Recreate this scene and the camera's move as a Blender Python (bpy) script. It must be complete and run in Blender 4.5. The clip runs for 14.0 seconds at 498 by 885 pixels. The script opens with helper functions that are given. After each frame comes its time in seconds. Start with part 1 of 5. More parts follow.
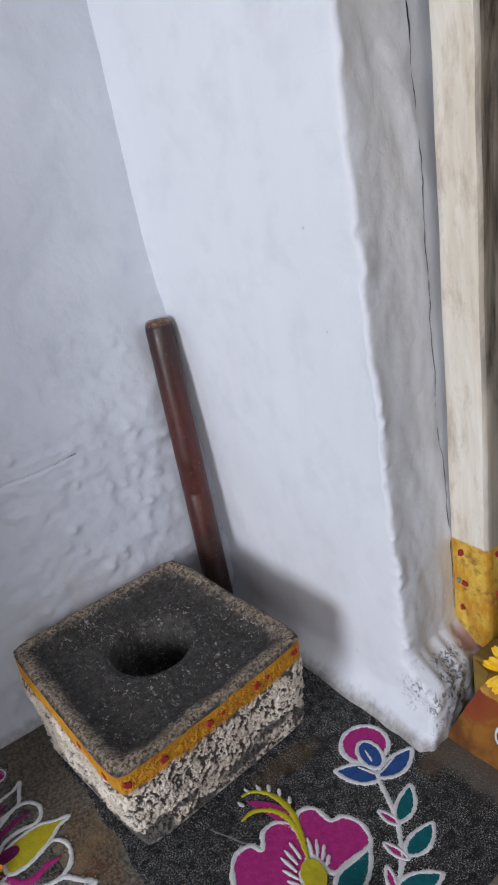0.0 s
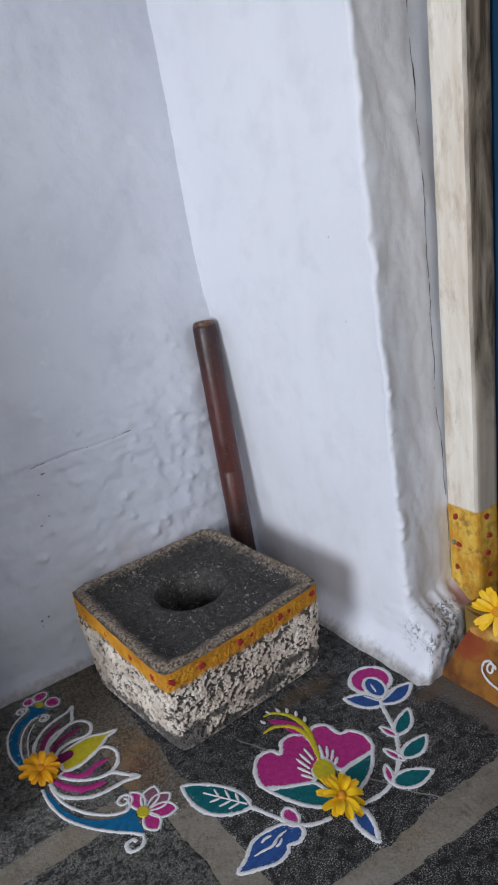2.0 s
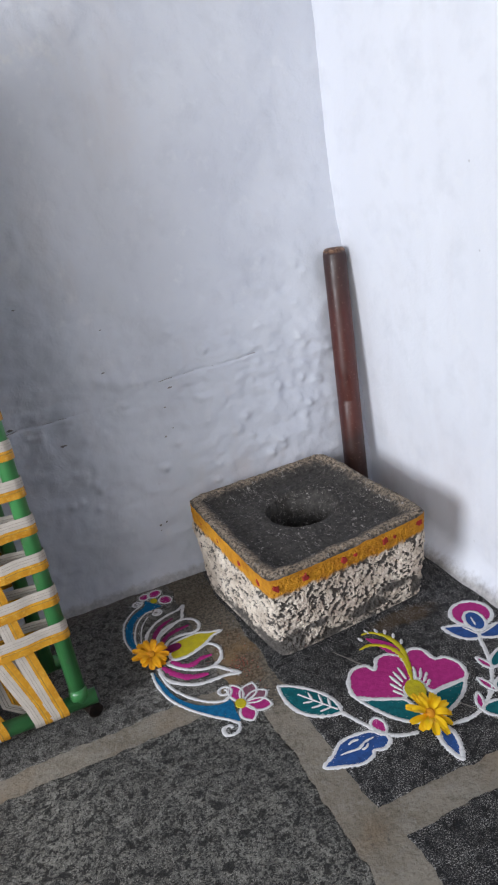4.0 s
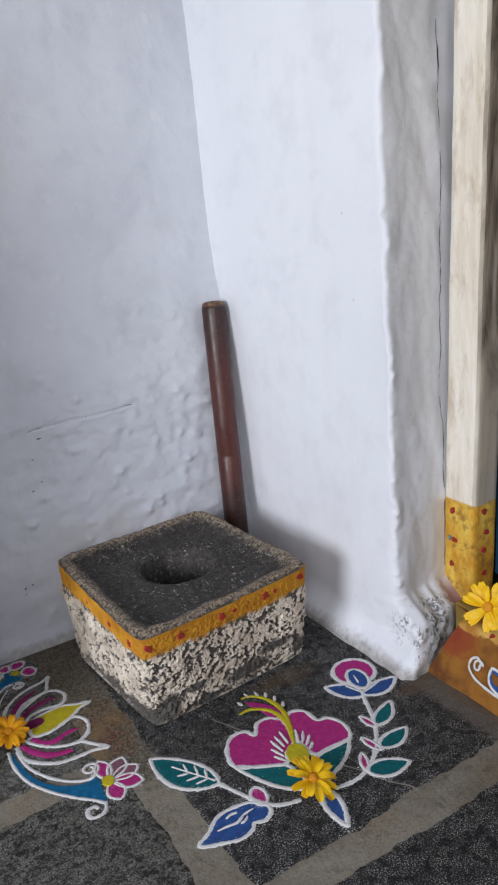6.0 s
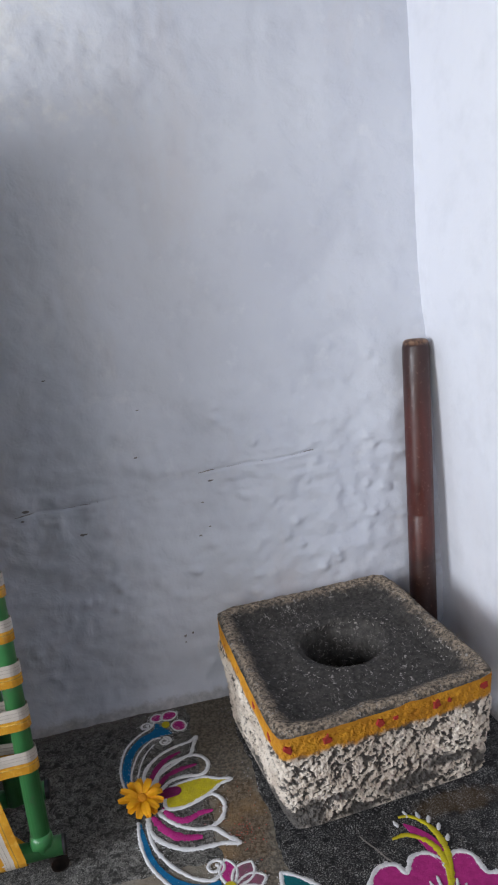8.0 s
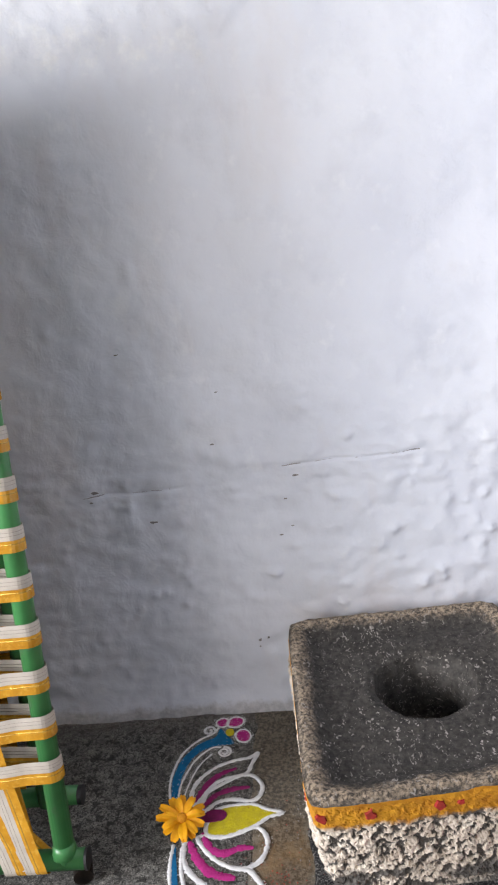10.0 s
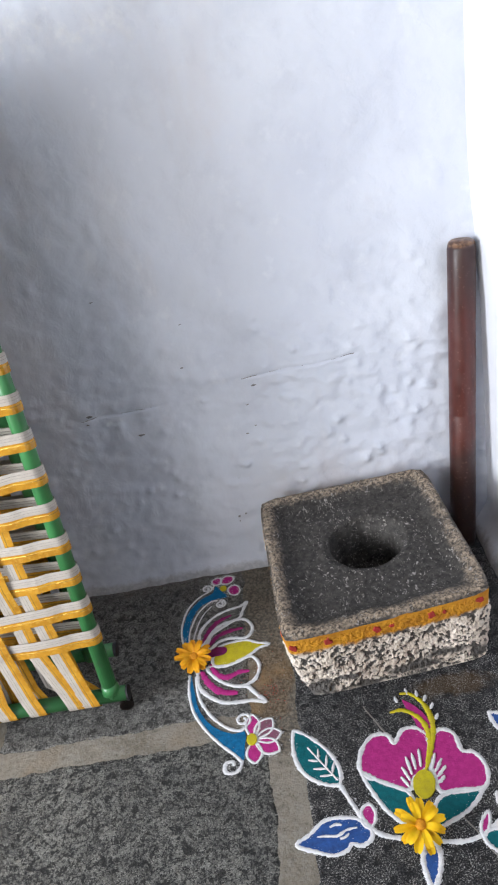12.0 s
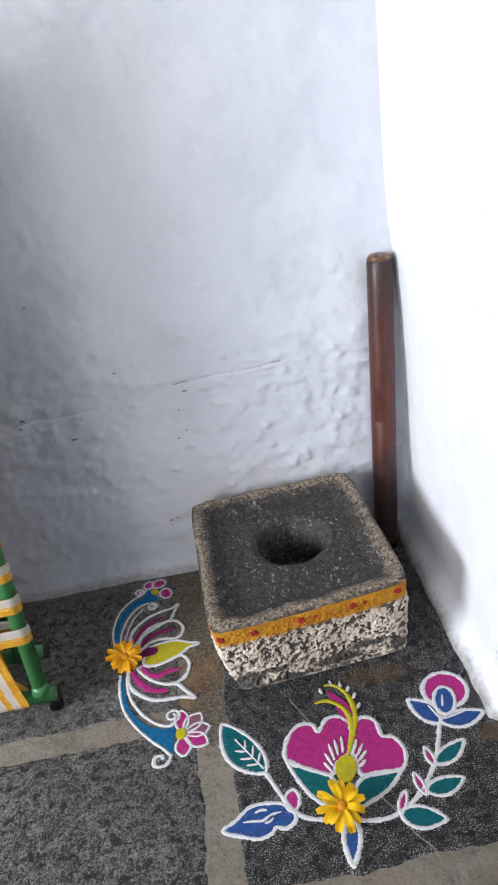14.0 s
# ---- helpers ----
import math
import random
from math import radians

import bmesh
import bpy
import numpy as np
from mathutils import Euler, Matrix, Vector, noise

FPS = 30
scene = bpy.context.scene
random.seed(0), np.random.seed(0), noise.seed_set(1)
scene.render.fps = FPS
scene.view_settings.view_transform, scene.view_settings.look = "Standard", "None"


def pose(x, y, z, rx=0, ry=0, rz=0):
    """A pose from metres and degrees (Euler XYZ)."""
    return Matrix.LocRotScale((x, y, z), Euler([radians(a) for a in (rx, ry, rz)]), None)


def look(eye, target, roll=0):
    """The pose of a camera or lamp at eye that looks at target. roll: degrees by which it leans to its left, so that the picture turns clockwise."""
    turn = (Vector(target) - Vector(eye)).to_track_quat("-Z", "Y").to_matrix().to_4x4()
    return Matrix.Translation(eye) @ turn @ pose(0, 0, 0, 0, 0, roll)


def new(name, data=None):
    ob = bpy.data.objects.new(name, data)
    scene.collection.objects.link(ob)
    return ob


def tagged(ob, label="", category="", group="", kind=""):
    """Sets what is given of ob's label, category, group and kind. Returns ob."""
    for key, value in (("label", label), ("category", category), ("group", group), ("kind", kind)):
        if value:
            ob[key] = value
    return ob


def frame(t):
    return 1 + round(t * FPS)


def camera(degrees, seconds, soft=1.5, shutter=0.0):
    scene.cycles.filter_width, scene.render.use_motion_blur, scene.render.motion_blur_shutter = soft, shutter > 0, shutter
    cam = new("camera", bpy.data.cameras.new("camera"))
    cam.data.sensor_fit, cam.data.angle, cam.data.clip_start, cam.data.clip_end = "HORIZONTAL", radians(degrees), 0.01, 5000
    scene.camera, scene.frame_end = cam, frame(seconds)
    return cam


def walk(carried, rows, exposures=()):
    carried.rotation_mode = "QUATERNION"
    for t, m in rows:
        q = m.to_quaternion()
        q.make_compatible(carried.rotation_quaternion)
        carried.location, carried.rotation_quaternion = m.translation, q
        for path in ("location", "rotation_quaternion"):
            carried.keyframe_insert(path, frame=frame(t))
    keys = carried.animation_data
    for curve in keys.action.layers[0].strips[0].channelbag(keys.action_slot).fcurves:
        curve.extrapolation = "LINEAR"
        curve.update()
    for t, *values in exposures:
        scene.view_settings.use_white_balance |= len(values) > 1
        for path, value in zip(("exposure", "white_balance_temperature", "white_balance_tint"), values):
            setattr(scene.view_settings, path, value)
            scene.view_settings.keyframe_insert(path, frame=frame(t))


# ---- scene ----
cam = camera(37.0, 14.0, soft=2.2)
PATH = [
    (0, (-0.611, -1.226, 0.976), (0.343, 0.334, 0.166), -11.0),
    (0.5, (-0.618, -1.312, 0.949), (0.489, 0.155, 0.162), -10.0),
    (1, (-0.662, -1.363, 0.965), (0.418, 0.161, 0.25), -12.0),
    (1.5, (-0.755, -1.404, 0.942), (0.278, 0.185, 0.302), -10.0),
    (2, (-0.791, -1.434, 0.938), (0.169, 0.187, 0.265), -9.5),
    (2.5, (-0.809, -1.46, 0.929), (-0.004, 0.233, 0.232), -10.2),
    (2.6, (-0.814, -1.465, 0.931), (-0.028, 0.24, 0.241), -10.5),
    (2.7, (-0.807, -1.469, 0.935), (-0.096, 0.265, 0.236), -11.3),
    (4.8, (-0.829, -1.479, 0.883), (-0.201, 0.251, 0.099), -8.7),
    (5, (-0.834, -1.477, 0.874), (-0.185, 0.25, 0.102), -8.3),
    (5.5, (-0.82, -1.473, 0.853), (-0.079, 0.24, 0.135), -7.2),
    (6, (-0.787, -1.453, 0.837), (0.167, 0.2, 0.24), -5.4),
    (6.5, (-0.751, -1.426, 0.831), (0.251, 0.199, 0.236), -4.8),
    (7, (-0.706, -1.409, 0.852), (0.152, 0.3, 0.266), -5.1),
    (7.5, (-0.668, -1.363, 0.866), (-0.082, 0.479, 0.354), -5.9),
    (8, (-0.624, -1.315, 0.877), (-0.23, 0.57, 0.336), -5.7),
    (8.2, (-0.607, -1.279, 0.865), (-0.316, 0.62, 0.307), -6.0),
    (10.3, (-0.426, -1.146, 0.909), (-0.585, 0.721, 0.21), -7.5),
    (10.5, (-0.432, -1.176, 0.922), (-0.637, 0.65, 0.132), -9.1),
    (11, (-0.426, -1.225, 0.986), (-0.627, 0.44, -0.103), -15.8),
    (11.5, (-0.417, -1.262, 1.059), (-0.498, 0.333, -0.144), -10.8),
    (12, (-0.383, -1.327, 1.118), (-0.483, 0.379, 0.08), -12.3),
    (12.5, (-0.354, -1.366, 1.146), (-0.431, 0.368, 0.152), -12.1),
    (13, (-0.343, -1.378, 1.156), (-0.374, 0.269, 0.023), -10.2),
    (13.5, (-0.343, -1.398, 1.168), (-0.436, 0.243, 0.028), -11.3),
    (14, (-0.37, -1.397, 1.099), (-0.3, 0.333, 0.098), -9.4),
]
EXPOSURES = [(0.0, -0.63, 6190, 12), (2.7, -0.6, 6040, 11), (5.0, -0.06, 6390, 11), (5.5, -0.13, 6340, 11), (6.0, -0.45, 6290, 11), (7.5, -0.57, 6090, 11), (8.2, -0.3, 6290, 11),
             (10.5, 0.41, 6590, 12), (11.0, 0.46, 6440, 12), (12.0, 0.27, 6240, 10), (13.0, 0.12, 6270, 11), (14.0, 0.17, 6290, 10)]
walk(cam, [(t, look(eye, target, roll)) for t, eye, target, roll in PATH], EXPOSURES)

# ---- daylight: overcast sky, open porch side towards -x and -y ----
world = bpy.data.worlds.new("world")
scene.world = world
world.use_nodes = True
wn = world.node_tree.nodes
wl = world.node_tree.links
sky = wn.new("ShaderNodeTexSky")
sky.sky_type = "NISHITA"
sky.sun_disc = False
sky.sun_elevation = radians(23)
sky.sun_rotation = radians(212)
sky.air_density = 1.0
sky.dust_density = 0.8
wl.new(sky.outputs[0], wn["Background"].inputs[0])
wn["Background"].inputs[1].default_value = 0.088

sun_data = bpy.data.lights.new("sun", "SUN")
sun_data.energy = 0.64
sun_data.angle = radians(18)
sun_data.color = (1.0, 0.995, 0.985)
sun = new("sun", sun_data)
sun.matrix_world = look((-3.7, -5.9, 2.95), (0, 0, 0))

opening = bpy.data.lights.new("opening_daylight", "AREA")
opening.shape = "RECTANGLE"
opening.size, opening.size_y = 0.95, 0.8
opening.energy = 73
opening.color = (0.95, 0.97, 1.0)
opening_ob = new("opening_daylight", opening)
opening_ob.matrix_world = look((-2.75, -1.38, 1.10), (-0.1, -0.45, 0.45))

# ---- small building tools ----


def part(name, bm, material, parent=None, label="", smooth=False, values=None):
    """One mesh object; values: a (name, numbers) pair stored at its points for the material."""
    me = bpy.data.meshes.new(name)
    if isinstance(bm, tuple):
        me.from_pydata(bm[0], [], bm[1])
        me.update()
    else:
        bmesh.ops.recalc_face_normals(bm, faces=bm.faces)
        bm.to_mesh(me)
        bm.free()
    for m in material if isinstance(material, (list, tuple)) else [material]:
        me.materials.append(m)
    if values is not None:
        me.attributes.new(values[0], "FLOAT", "POINT").data.foreach_set("value", values[1])
    if smooth:
        me.polygons.foreach_set("use_smooth", [True] * len(me.polygons))
    ob = new(name, me)
    if parent is not None:
        ob.parent = parent
        ob.matrix_parent_inverse = parent.matrix_world.inverted()
    if label:
        tagged(ob, label)
    return ob


def thing(name, x=0.0, y=0.0, z=0.0, label="", category="", group="", kind=""):
    ob = new(name)
    ob.location = (x, y, z)
    ob.empty_display_size = 0.05
    bpy.context.view_layer.update()
    return tagged(ob, label, category, group, kind)


def box(bm, x0, y0, z0, x1, y1, z1, bevel=0.0, segments=2):
    r = bmesh.ops.create_cube(bm, size=1.0, matrix=Matrix.Translation(((x0 + x1) / 2, (y0 + y1) / 2, (z0 + z1) / 2))
                              @ Matrix.Diagonal((x1 - x0, y1 - y0, z1 - z0, 1)))
    if bevel:
        edges = list({e for v in r["verts"] for e in v.link_edges})
        bmesh.ops.bevel(bm, geom=edges, offset=bevel, segments=segments, profile=0.5, affect="EDGES")
    return bm


def tube(points, radius, sides=14, caps=True, wall=0.0):
    """A round bar along points; radius: one number or one for each point."""
    pts = [Vector(p) for p in points]
    rad = radius if isinstance(radius, (list, tuple)) else [radius] * len(pts)
    verts, faces = [], []
    up = Vector((0, 0, 1))
    for i, p in enumerate(pts):
        d = (pts[min(i + 1, len(pts) - 1)] - pts[max(i - 1, 0)]).normalized()
        ref = up if abs(d.z) < 0.9 else Vector((0, 1, 0))
        a = d.cross(ref).normalized()
        b = d.cross(a)
        for k in range(sides):
            w = 2 * math.pi * k / sides
            verts.append(p + (a * math.cos(w) + b * math.sin(w)) * rad[i])
    n = len(pts)
    for i in range(n - 1):
        for k in range(sides):
            k2 = (k + 1) % sides
            faces.append((i * sides + k, i * sides + k2, (i + 1) * sides + k2, (i + 1) * sides + k))
    if caps:
        faces.append(tuple(range(sides - 1, -1, -1)))
        faces.append(tuple((n - 1) * sides + k for k in range(sides)))
    return [tuple(v) for v in verts], faces


def merge(*meshes):
    verts, faces = [], []
    for v, f in meshes:
        o = len(verts)
        verts += list(v)
        faces += [tuple(i + o for i in q) for q in f]
    return verts, faces


def fbm(x, y, z, scale, octaves=3):
    return noise.fractal(Vector((x * scale, y * scale, z * scale)), 1.0, 2.0, octaves)


def smoothstep(a, b, x):
    t = min(1.0, max(0.0, (x - a) / (b - a)))
    return t * t * (3 - 2 * t)


# ---- materials ----


class Nodes:
    """Short way to wire one procedural material."""

    def __init__(self, name, rough=0.8, metal=0.0, spec=0.5):
        self.m = bpy.data.materials.new(name)
        self.m.use_nodes = True
        self.t = self.m.node_tree
        self.b = self.t.nodes["Principled BSDF"]
        self.b.inputs["Roughness"].default_value = rough
        self.b.inputs["Metallic"].default_value = metal
        self.b.inputs["Specular IOR Level"].default_value = spec
        self.co = self.t.nodes.new("ShaderNodeNewGeometry").outputs["Position"]

    def put(self, socket, value):
        if isinstance(value, bpy.types.NodeSocket):
            self.t.links.new(value, socket)
        elif isinstance(value, tuple) and len(value) == 3 and len(socket.default_value) == 4:
            socket.default_value = (*value, 1)
        else:
            socket.default_value = value

    def noise(self, scale, detail=4.0, rough=0.55, distort=0.0, stretch=None):
        n = self.t.nodes.new("ShaderNodeTexNoise")
        self.put(n.inputs["Vector"], self.scaled(stretch) if stretch else self.co)
        for k, v in (("Scale", scale), ("Detail", detail), ("Roughness", rough), ("Distortion", distort)):
            n.inputs[k].default_value = v
        return n.outputs["Fac"]

    def voronoi(self, scale, feature="F1", stretch=None, out="Distance", randomness=1.0):
        n = self.t.nodes.new("ShaderNodeTexVoronoi")
        n.feature = feature
        self.put(n.inputs["Vector"], self.scaled(stretch) if stretch else self.co)
        n.inputs["Scale"].default_value = scale
        n.inputs["Randomness"].default_value = randomness
        return n.outputs[out]

    def scaled(self, s):
        n = self.t.nodes.new("ShaderNodeMapping")
        self.put(n.inputs["Vector"], self.co)
        n.inputs["Scale"].default_value = s
        return n.outputs[0]

    def math(self, op, a, b=0.0, c=0.0, clamp=False):
        n = self.t.nodes.new("ShaderNodeMath")
        n.operation = op
        n.use_clamp = clamp
        for i, v in enumerate((a, b, c)):
            self.put(n.inputs[i], v)
        return n.outputs[0]

    def ramp(self, fac, *stops):
        n = self.t.nodes.new("ShaderNodeValToRGB")
        self.put(n.inputs[0], fac)
        e = n.color_ramp.elements
        while len(e) < len(stops):
            e.new(0.5)
        for el, (p, c) in zip(e, stops):
            el.position = p
            el.color = (*c, 1) if isinstance(c, tuple) else (c, c, c, 1)
        return n.outputs[0]

    def mix(self, fac, a, b, mode="MIX"):
        n = self.t.nodes.new("ShaderNodeMix")
        n.data_type = "RGBA"
        n.blend_type = mode
        self.put(n.inputs[0], fac)
        self.put(n.inputs[6], a)
        self.put(n.inputs[7], b)
        return n.outputs[2]

    def axis(self, which):
        n = self.t.nodes.new("ShaderNodeSeparateXYZ")
        self.put(n.inputs[0], self.co)
        return n.outputs[which]

    def normal_axis(self, which):
        g = self.t.nodes.new("ShaderNodeNewGeometry")
        n = self.t.nodes.new("ShaderNodeSeparateXYZ")
        self.put(n.inputs[0], g.outputs["True Normal"])
        return n.outputs[which]

    def stored(self, name):
        n = self.t.nodes.new("ShaderNodeAttribute")
        n.attribute_name = name
        return n.outputs["Fac"]

    def step(self, x, a, b):
        n = self.t.nodes.new("ShaderNodeMapRange")
        n.interpolation_type = "SMOOTHSTEP"
        self.put(n.inputs[0], x)
        if a > b:
            n.inputs[1].default_value, n.inputs[2].default_value, n.inputs[3].default_value, n.inputs[4].default_value = b, a, 1.0, 0.0
        else:
            n.inputs[1].default_value, n.inputs[2].default_value = a, b
        return n.outputs[0]

    def blob(self, x, y, rx, ry, wobble=0.5, axes=(0, 1)):
        """Soft-edged stain round a point, with a ragged outline."""
        dx = self.math("DIVIDE", self.math("SUBTRACT", self.axis(axes[0]), x), rx)
        dy = self.math("DIVIDE", self.math("SUBTRACT", self.axis(axes[1]), y), ry)
        d = self.math("SQRT", self.math("ADD", self.math("MULTIPLY", dx, dx), self.math("MULTIPLY", dy, dy)))
        d = self.math("ADD", d, self.math("MULTIPLY", self.math("SUBTRACT", self.noise(24, 5, 0.65), 0.5), wobble * 3))
        return self.step(d, 1.0, 0.55)

    def bump(self, height, strength=0.3, distance=0.002, under=None):
        n = self.t.nodes.new("ShaderNodeBump")
        self.put(n.inputs["Height"], height)
        n.inputs["Strength"].default_value = strength
        n.inputs["Distance"].default_value = distance
        if under is not None:
            self.put(n.inputs["Normal"], under)
        self.put(self.b.inputs["Normal"], n.outputs[0])
        return n.outputs[0]

    def done(self, colour, rough=None):
        self.put(self.b.inputs["Base Color"], colour)
        if rough is not None:
            self.put(self.b.inputs["Roughness"], rough)
        return self.m


def limewash(name, tint, shade, lumps, patch=False):
    """Old lime plaster: washed-out tint, soft stains, brush lumps and pin holes."""
    n = Nodes(name, 0.85, spec=0.25)
    large = n.noise(2.6, 4, 0.5)
    mid = n.noise(14, 5, 0.6)
    c = n.mix(n.ramp(large, (0.35, 0.0), (0.68, 1.0)), tint, shade)
    c = n.mix(n.math("MULTIPLY", n.ramp(mid, (0.50, 0.0), (0.72, 1.0)), 0.35), c, tuple(v * 0.84 for v in shade))
    streaks = n.ramp(n.noise(9, 4, 0.6, 0.3, (1, 1, 0.3)), (0.56, 0.0), (0.72, 1.0))
    c = n.mix(n.math("MULTIPLY", streaks, 0.22 if patch else 0.09), c, (0.58, 0.52, 0.50))
    c = n.mix(n.math("MULTIPLY", n.ramp(n.noise(21, 4, 0.6), (0.60, 0.0), (0.72, 1.0)), 0.2), c, (0.88, 0.89, 0.90))
    if patch:
        old = n.math("MULTIPLY", n.step(n.math("ADD", n.axis(2), n.math("MULTIPLY", n.noise(26, 5, 0.7), 0.10)), 1.125, 1.150),
                     n.step(n.math("ADD", n.axis(0), n.math("MULTIPLY", n.noise(18, 4), 0.16)), -0.40, -0.47))
        flake = n.mix(n.ramp(n.noise(60, 4, 0.6), (0.45, 0.0), (0.6, 1.0)), (0.86, 0.86, 0.83), (0.76, 0.74, 0.69))
        old = n.math("MULTIPLY", old, n.ramp(n.noise(11, 5, 0.7), (0.46, 0.1), (0.58, 1.0)))
        c = n.mix(n.math("MULTIPLY", old, 0.35), c, flake)
    specks = n.ramp(n.voronoi(11), (0.0, 1.0), (0.035, 0.0))
    gate = n.ramp(n.noise(5, 2), (0.52, 0.0), (0.6, 1.0))
    c = n.mix(n.math("MULTIPLY", n.math("MULTIPLY", specks, gate), 0.75), c, (0.13, 0.11, 0.10))
    foot = n.step(n.math("ADD", n.axis(2), n.math("MULTIPLY", n.noise(55, 5, 0.7), 0.03)), *((0.040, 0.026) if patch else (0.046, 0.020)))
    c = n.mix(n.math("MULTIPLY", foot, 0.5 if patch else 0.8), c, n.mix(n.ramp(n.noise(90, 5, 0.7), (0.40, 0.0), (0.62, 1.0)), (0.20, 0.18, 0.165), (0.44, 0.41, 0.385)))
    if not patch:
        door_side = n.step(n.axis(1), -0.48, -0.53)
        kumkum = n.math("MULTIPLY", n.blob(0.172, 0.098, 0.034, 0.030, 0.7, (0, 2)), door_side)
        c = n.mix(n.math("MULTIPLY", kumkum, 0.75), c, (0.30, 0.065, 0.03))
        soot = n.math("MULTIPLY", n.blob(0.085, 0.065, 0.07, 0.06, 0.8, (0, 2)), n.math("MULTIPLY", door_side, n.ramp(n.noise(60, 5, 0.75, 1.5), (0.50, 0.0), (0.55, 1.0))))
        c = n.mix(n.math("MULTIPLY", soot, 0.8), c, (0.06, 0.055, 0.05))
    b = n.bump(n.noise(19, 4, 0.6, 0.4), lumps, 0.012)
    b = n.bump(n.noise(52, 5, 0.62), lumps, 0.005, b)
    n.bump(n.noise(260, 3, 0.6), 0.15, 0.001, b)
    return n.done(c)


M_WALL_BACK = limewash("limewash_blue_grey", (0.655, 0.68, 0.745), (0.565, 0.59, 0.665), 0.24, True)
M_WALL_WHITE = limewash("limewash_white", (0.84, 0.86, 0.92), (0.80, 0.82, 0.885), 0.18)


def granite(name, dark, light, worn, salt):
    """Rough granite: dark base, worn pale blotches of some millimetres, fine salt grains, cement smeared over the edges."""
    n = Nodes(name, 0.78, spec=0.25)
    blotch = n.noise(185, 4, 0.68, 0.4)
    grain = n.noise(460, 2, 0.6)
    drift = n.noise(34, 5, 0.7)
    wide = n.ramp(n.noise(6, 5, 0.65), (0.36, 0.45), (0.66, 1.0))
    height = n.math("ADD", n.math("MULTIPLY", blotch, 0.72), n.math("MULTIPLY", drift, 0.28))
    c = n.mix(n.ramp(grain, (0.38, 0.0), (0.62, 1.0)), dark, tuple(v * 3.0 for v in dark))
    pale = n.mix(n.ramp(n.noise(70, 4, 0.7), (0.40, 0.0), (0.62, 1.0)), tuple(v * 0.31 for v in light), tuple(v * 0.66 for v in light))
    c = n.mix(n.math("MULTIPLY", n.math("MULTIPLY", n.ramp(height, (0.455, 0.0), (0.54, 1.0)), wide), worn), c, pale)
    grains = n.math("MULTIPLY", n.ramp(grain, (0.55, 0.0), (0.60, 1.0)), n.ramp(drift, (0.42, 0.25), (0.56, 1.0)))
    c = n.mix(n.math("MULTIPLY", grains, salt), c, light)
    pits = n.ramp(n.noise(60, 4, 0.7, 0.6), (0.545, 0.0), (0.59, 1.0))
    c = n.mix(n.math("MULTIPLY", pits, 0.85), c, dark)
    turmeric = n.math("MAXIMUM", n.blob(-0.17, -0.435, 0.09, 0.03), n.blob(-0.50, -0.33, 0.05, 0.13))
    c = n.mix(n.math("MULTIPLY", turmeric, 0.22), c, (0.20, 0.11, 0.028))
    strip = n.step(n.math("ADD", n.axis(0), n.math("MULTIPLY", n.noise(45, 5, 0.7), 0.045)), 0.012, 0.034)
    c = n.mix(n.math("MULTIPLY", strip, 0.6), c, (0.19, 0.165, 0.14))
    rust = n.math("MAXIMUM", n.blob(0.045, -0.75, 0.022, 0.22), n.blob(0.00, -0.60, 0.06, 0.02))
    c = n.mix(n.math("MULTIPLY", rust, 0.5), c, (0.15, 0.10, 0.06))
    dust = n.step(n.math("ADD", n.axis(1), n.math("MULTIPLY", n.noise(30, 6, 0.75), 0.09)), -0.045, 0.035)
    c = n.mix(n.math("MULTIPLY", dust, n.ramp(n.noise(190, 4, 0.7), (0.40, 0.25), (0.60, 0.85))), c, (0.20, 0.175, 0.155))
    smear = n.math("ADD", n.stored("edge"), n.math("MULTIPLY", n.math("SUBTRACT", n.noise(42, 6, 0.75), 0.5), 0.052))
    smear = n.math("MULTIPLY", n.step(smear, 0.002, -0.004), n.ramp(n.noise(170, 4, 0.7), (0.42, 0.2), (0.54, 0.95)))
    c = n.mix(smear, c, n.mix(n.noise(12, 4), (0.13, 0.115, 0.092), (0.22, 0.20, 0.165)))
    b = n.bump(blotch, 0.75, 0.004)
    n.bump(grain, 0.6, 0.0015, b)
    return n.done(c, n.ramp(blotch, (0.3, 0.62), (0.7, 0.88)))


M_SLAB_DARK = granite("granite_dark", (0.008, 0.008, 0.009), (0.40, 0.39, 0.37), 0.22, 0.95)
M_SLAB_GREY = granite("granite_grey_worn", (0.014, 0.014, 0.014), (0.44, 0.43, 0.385), 0.95, 0.55)
M_SLAB_FINE = granite("granite_grey_fine", (0.026, 0.025, 0.023), (0.42, 0.405, 0.37), 0.9, 0.6)


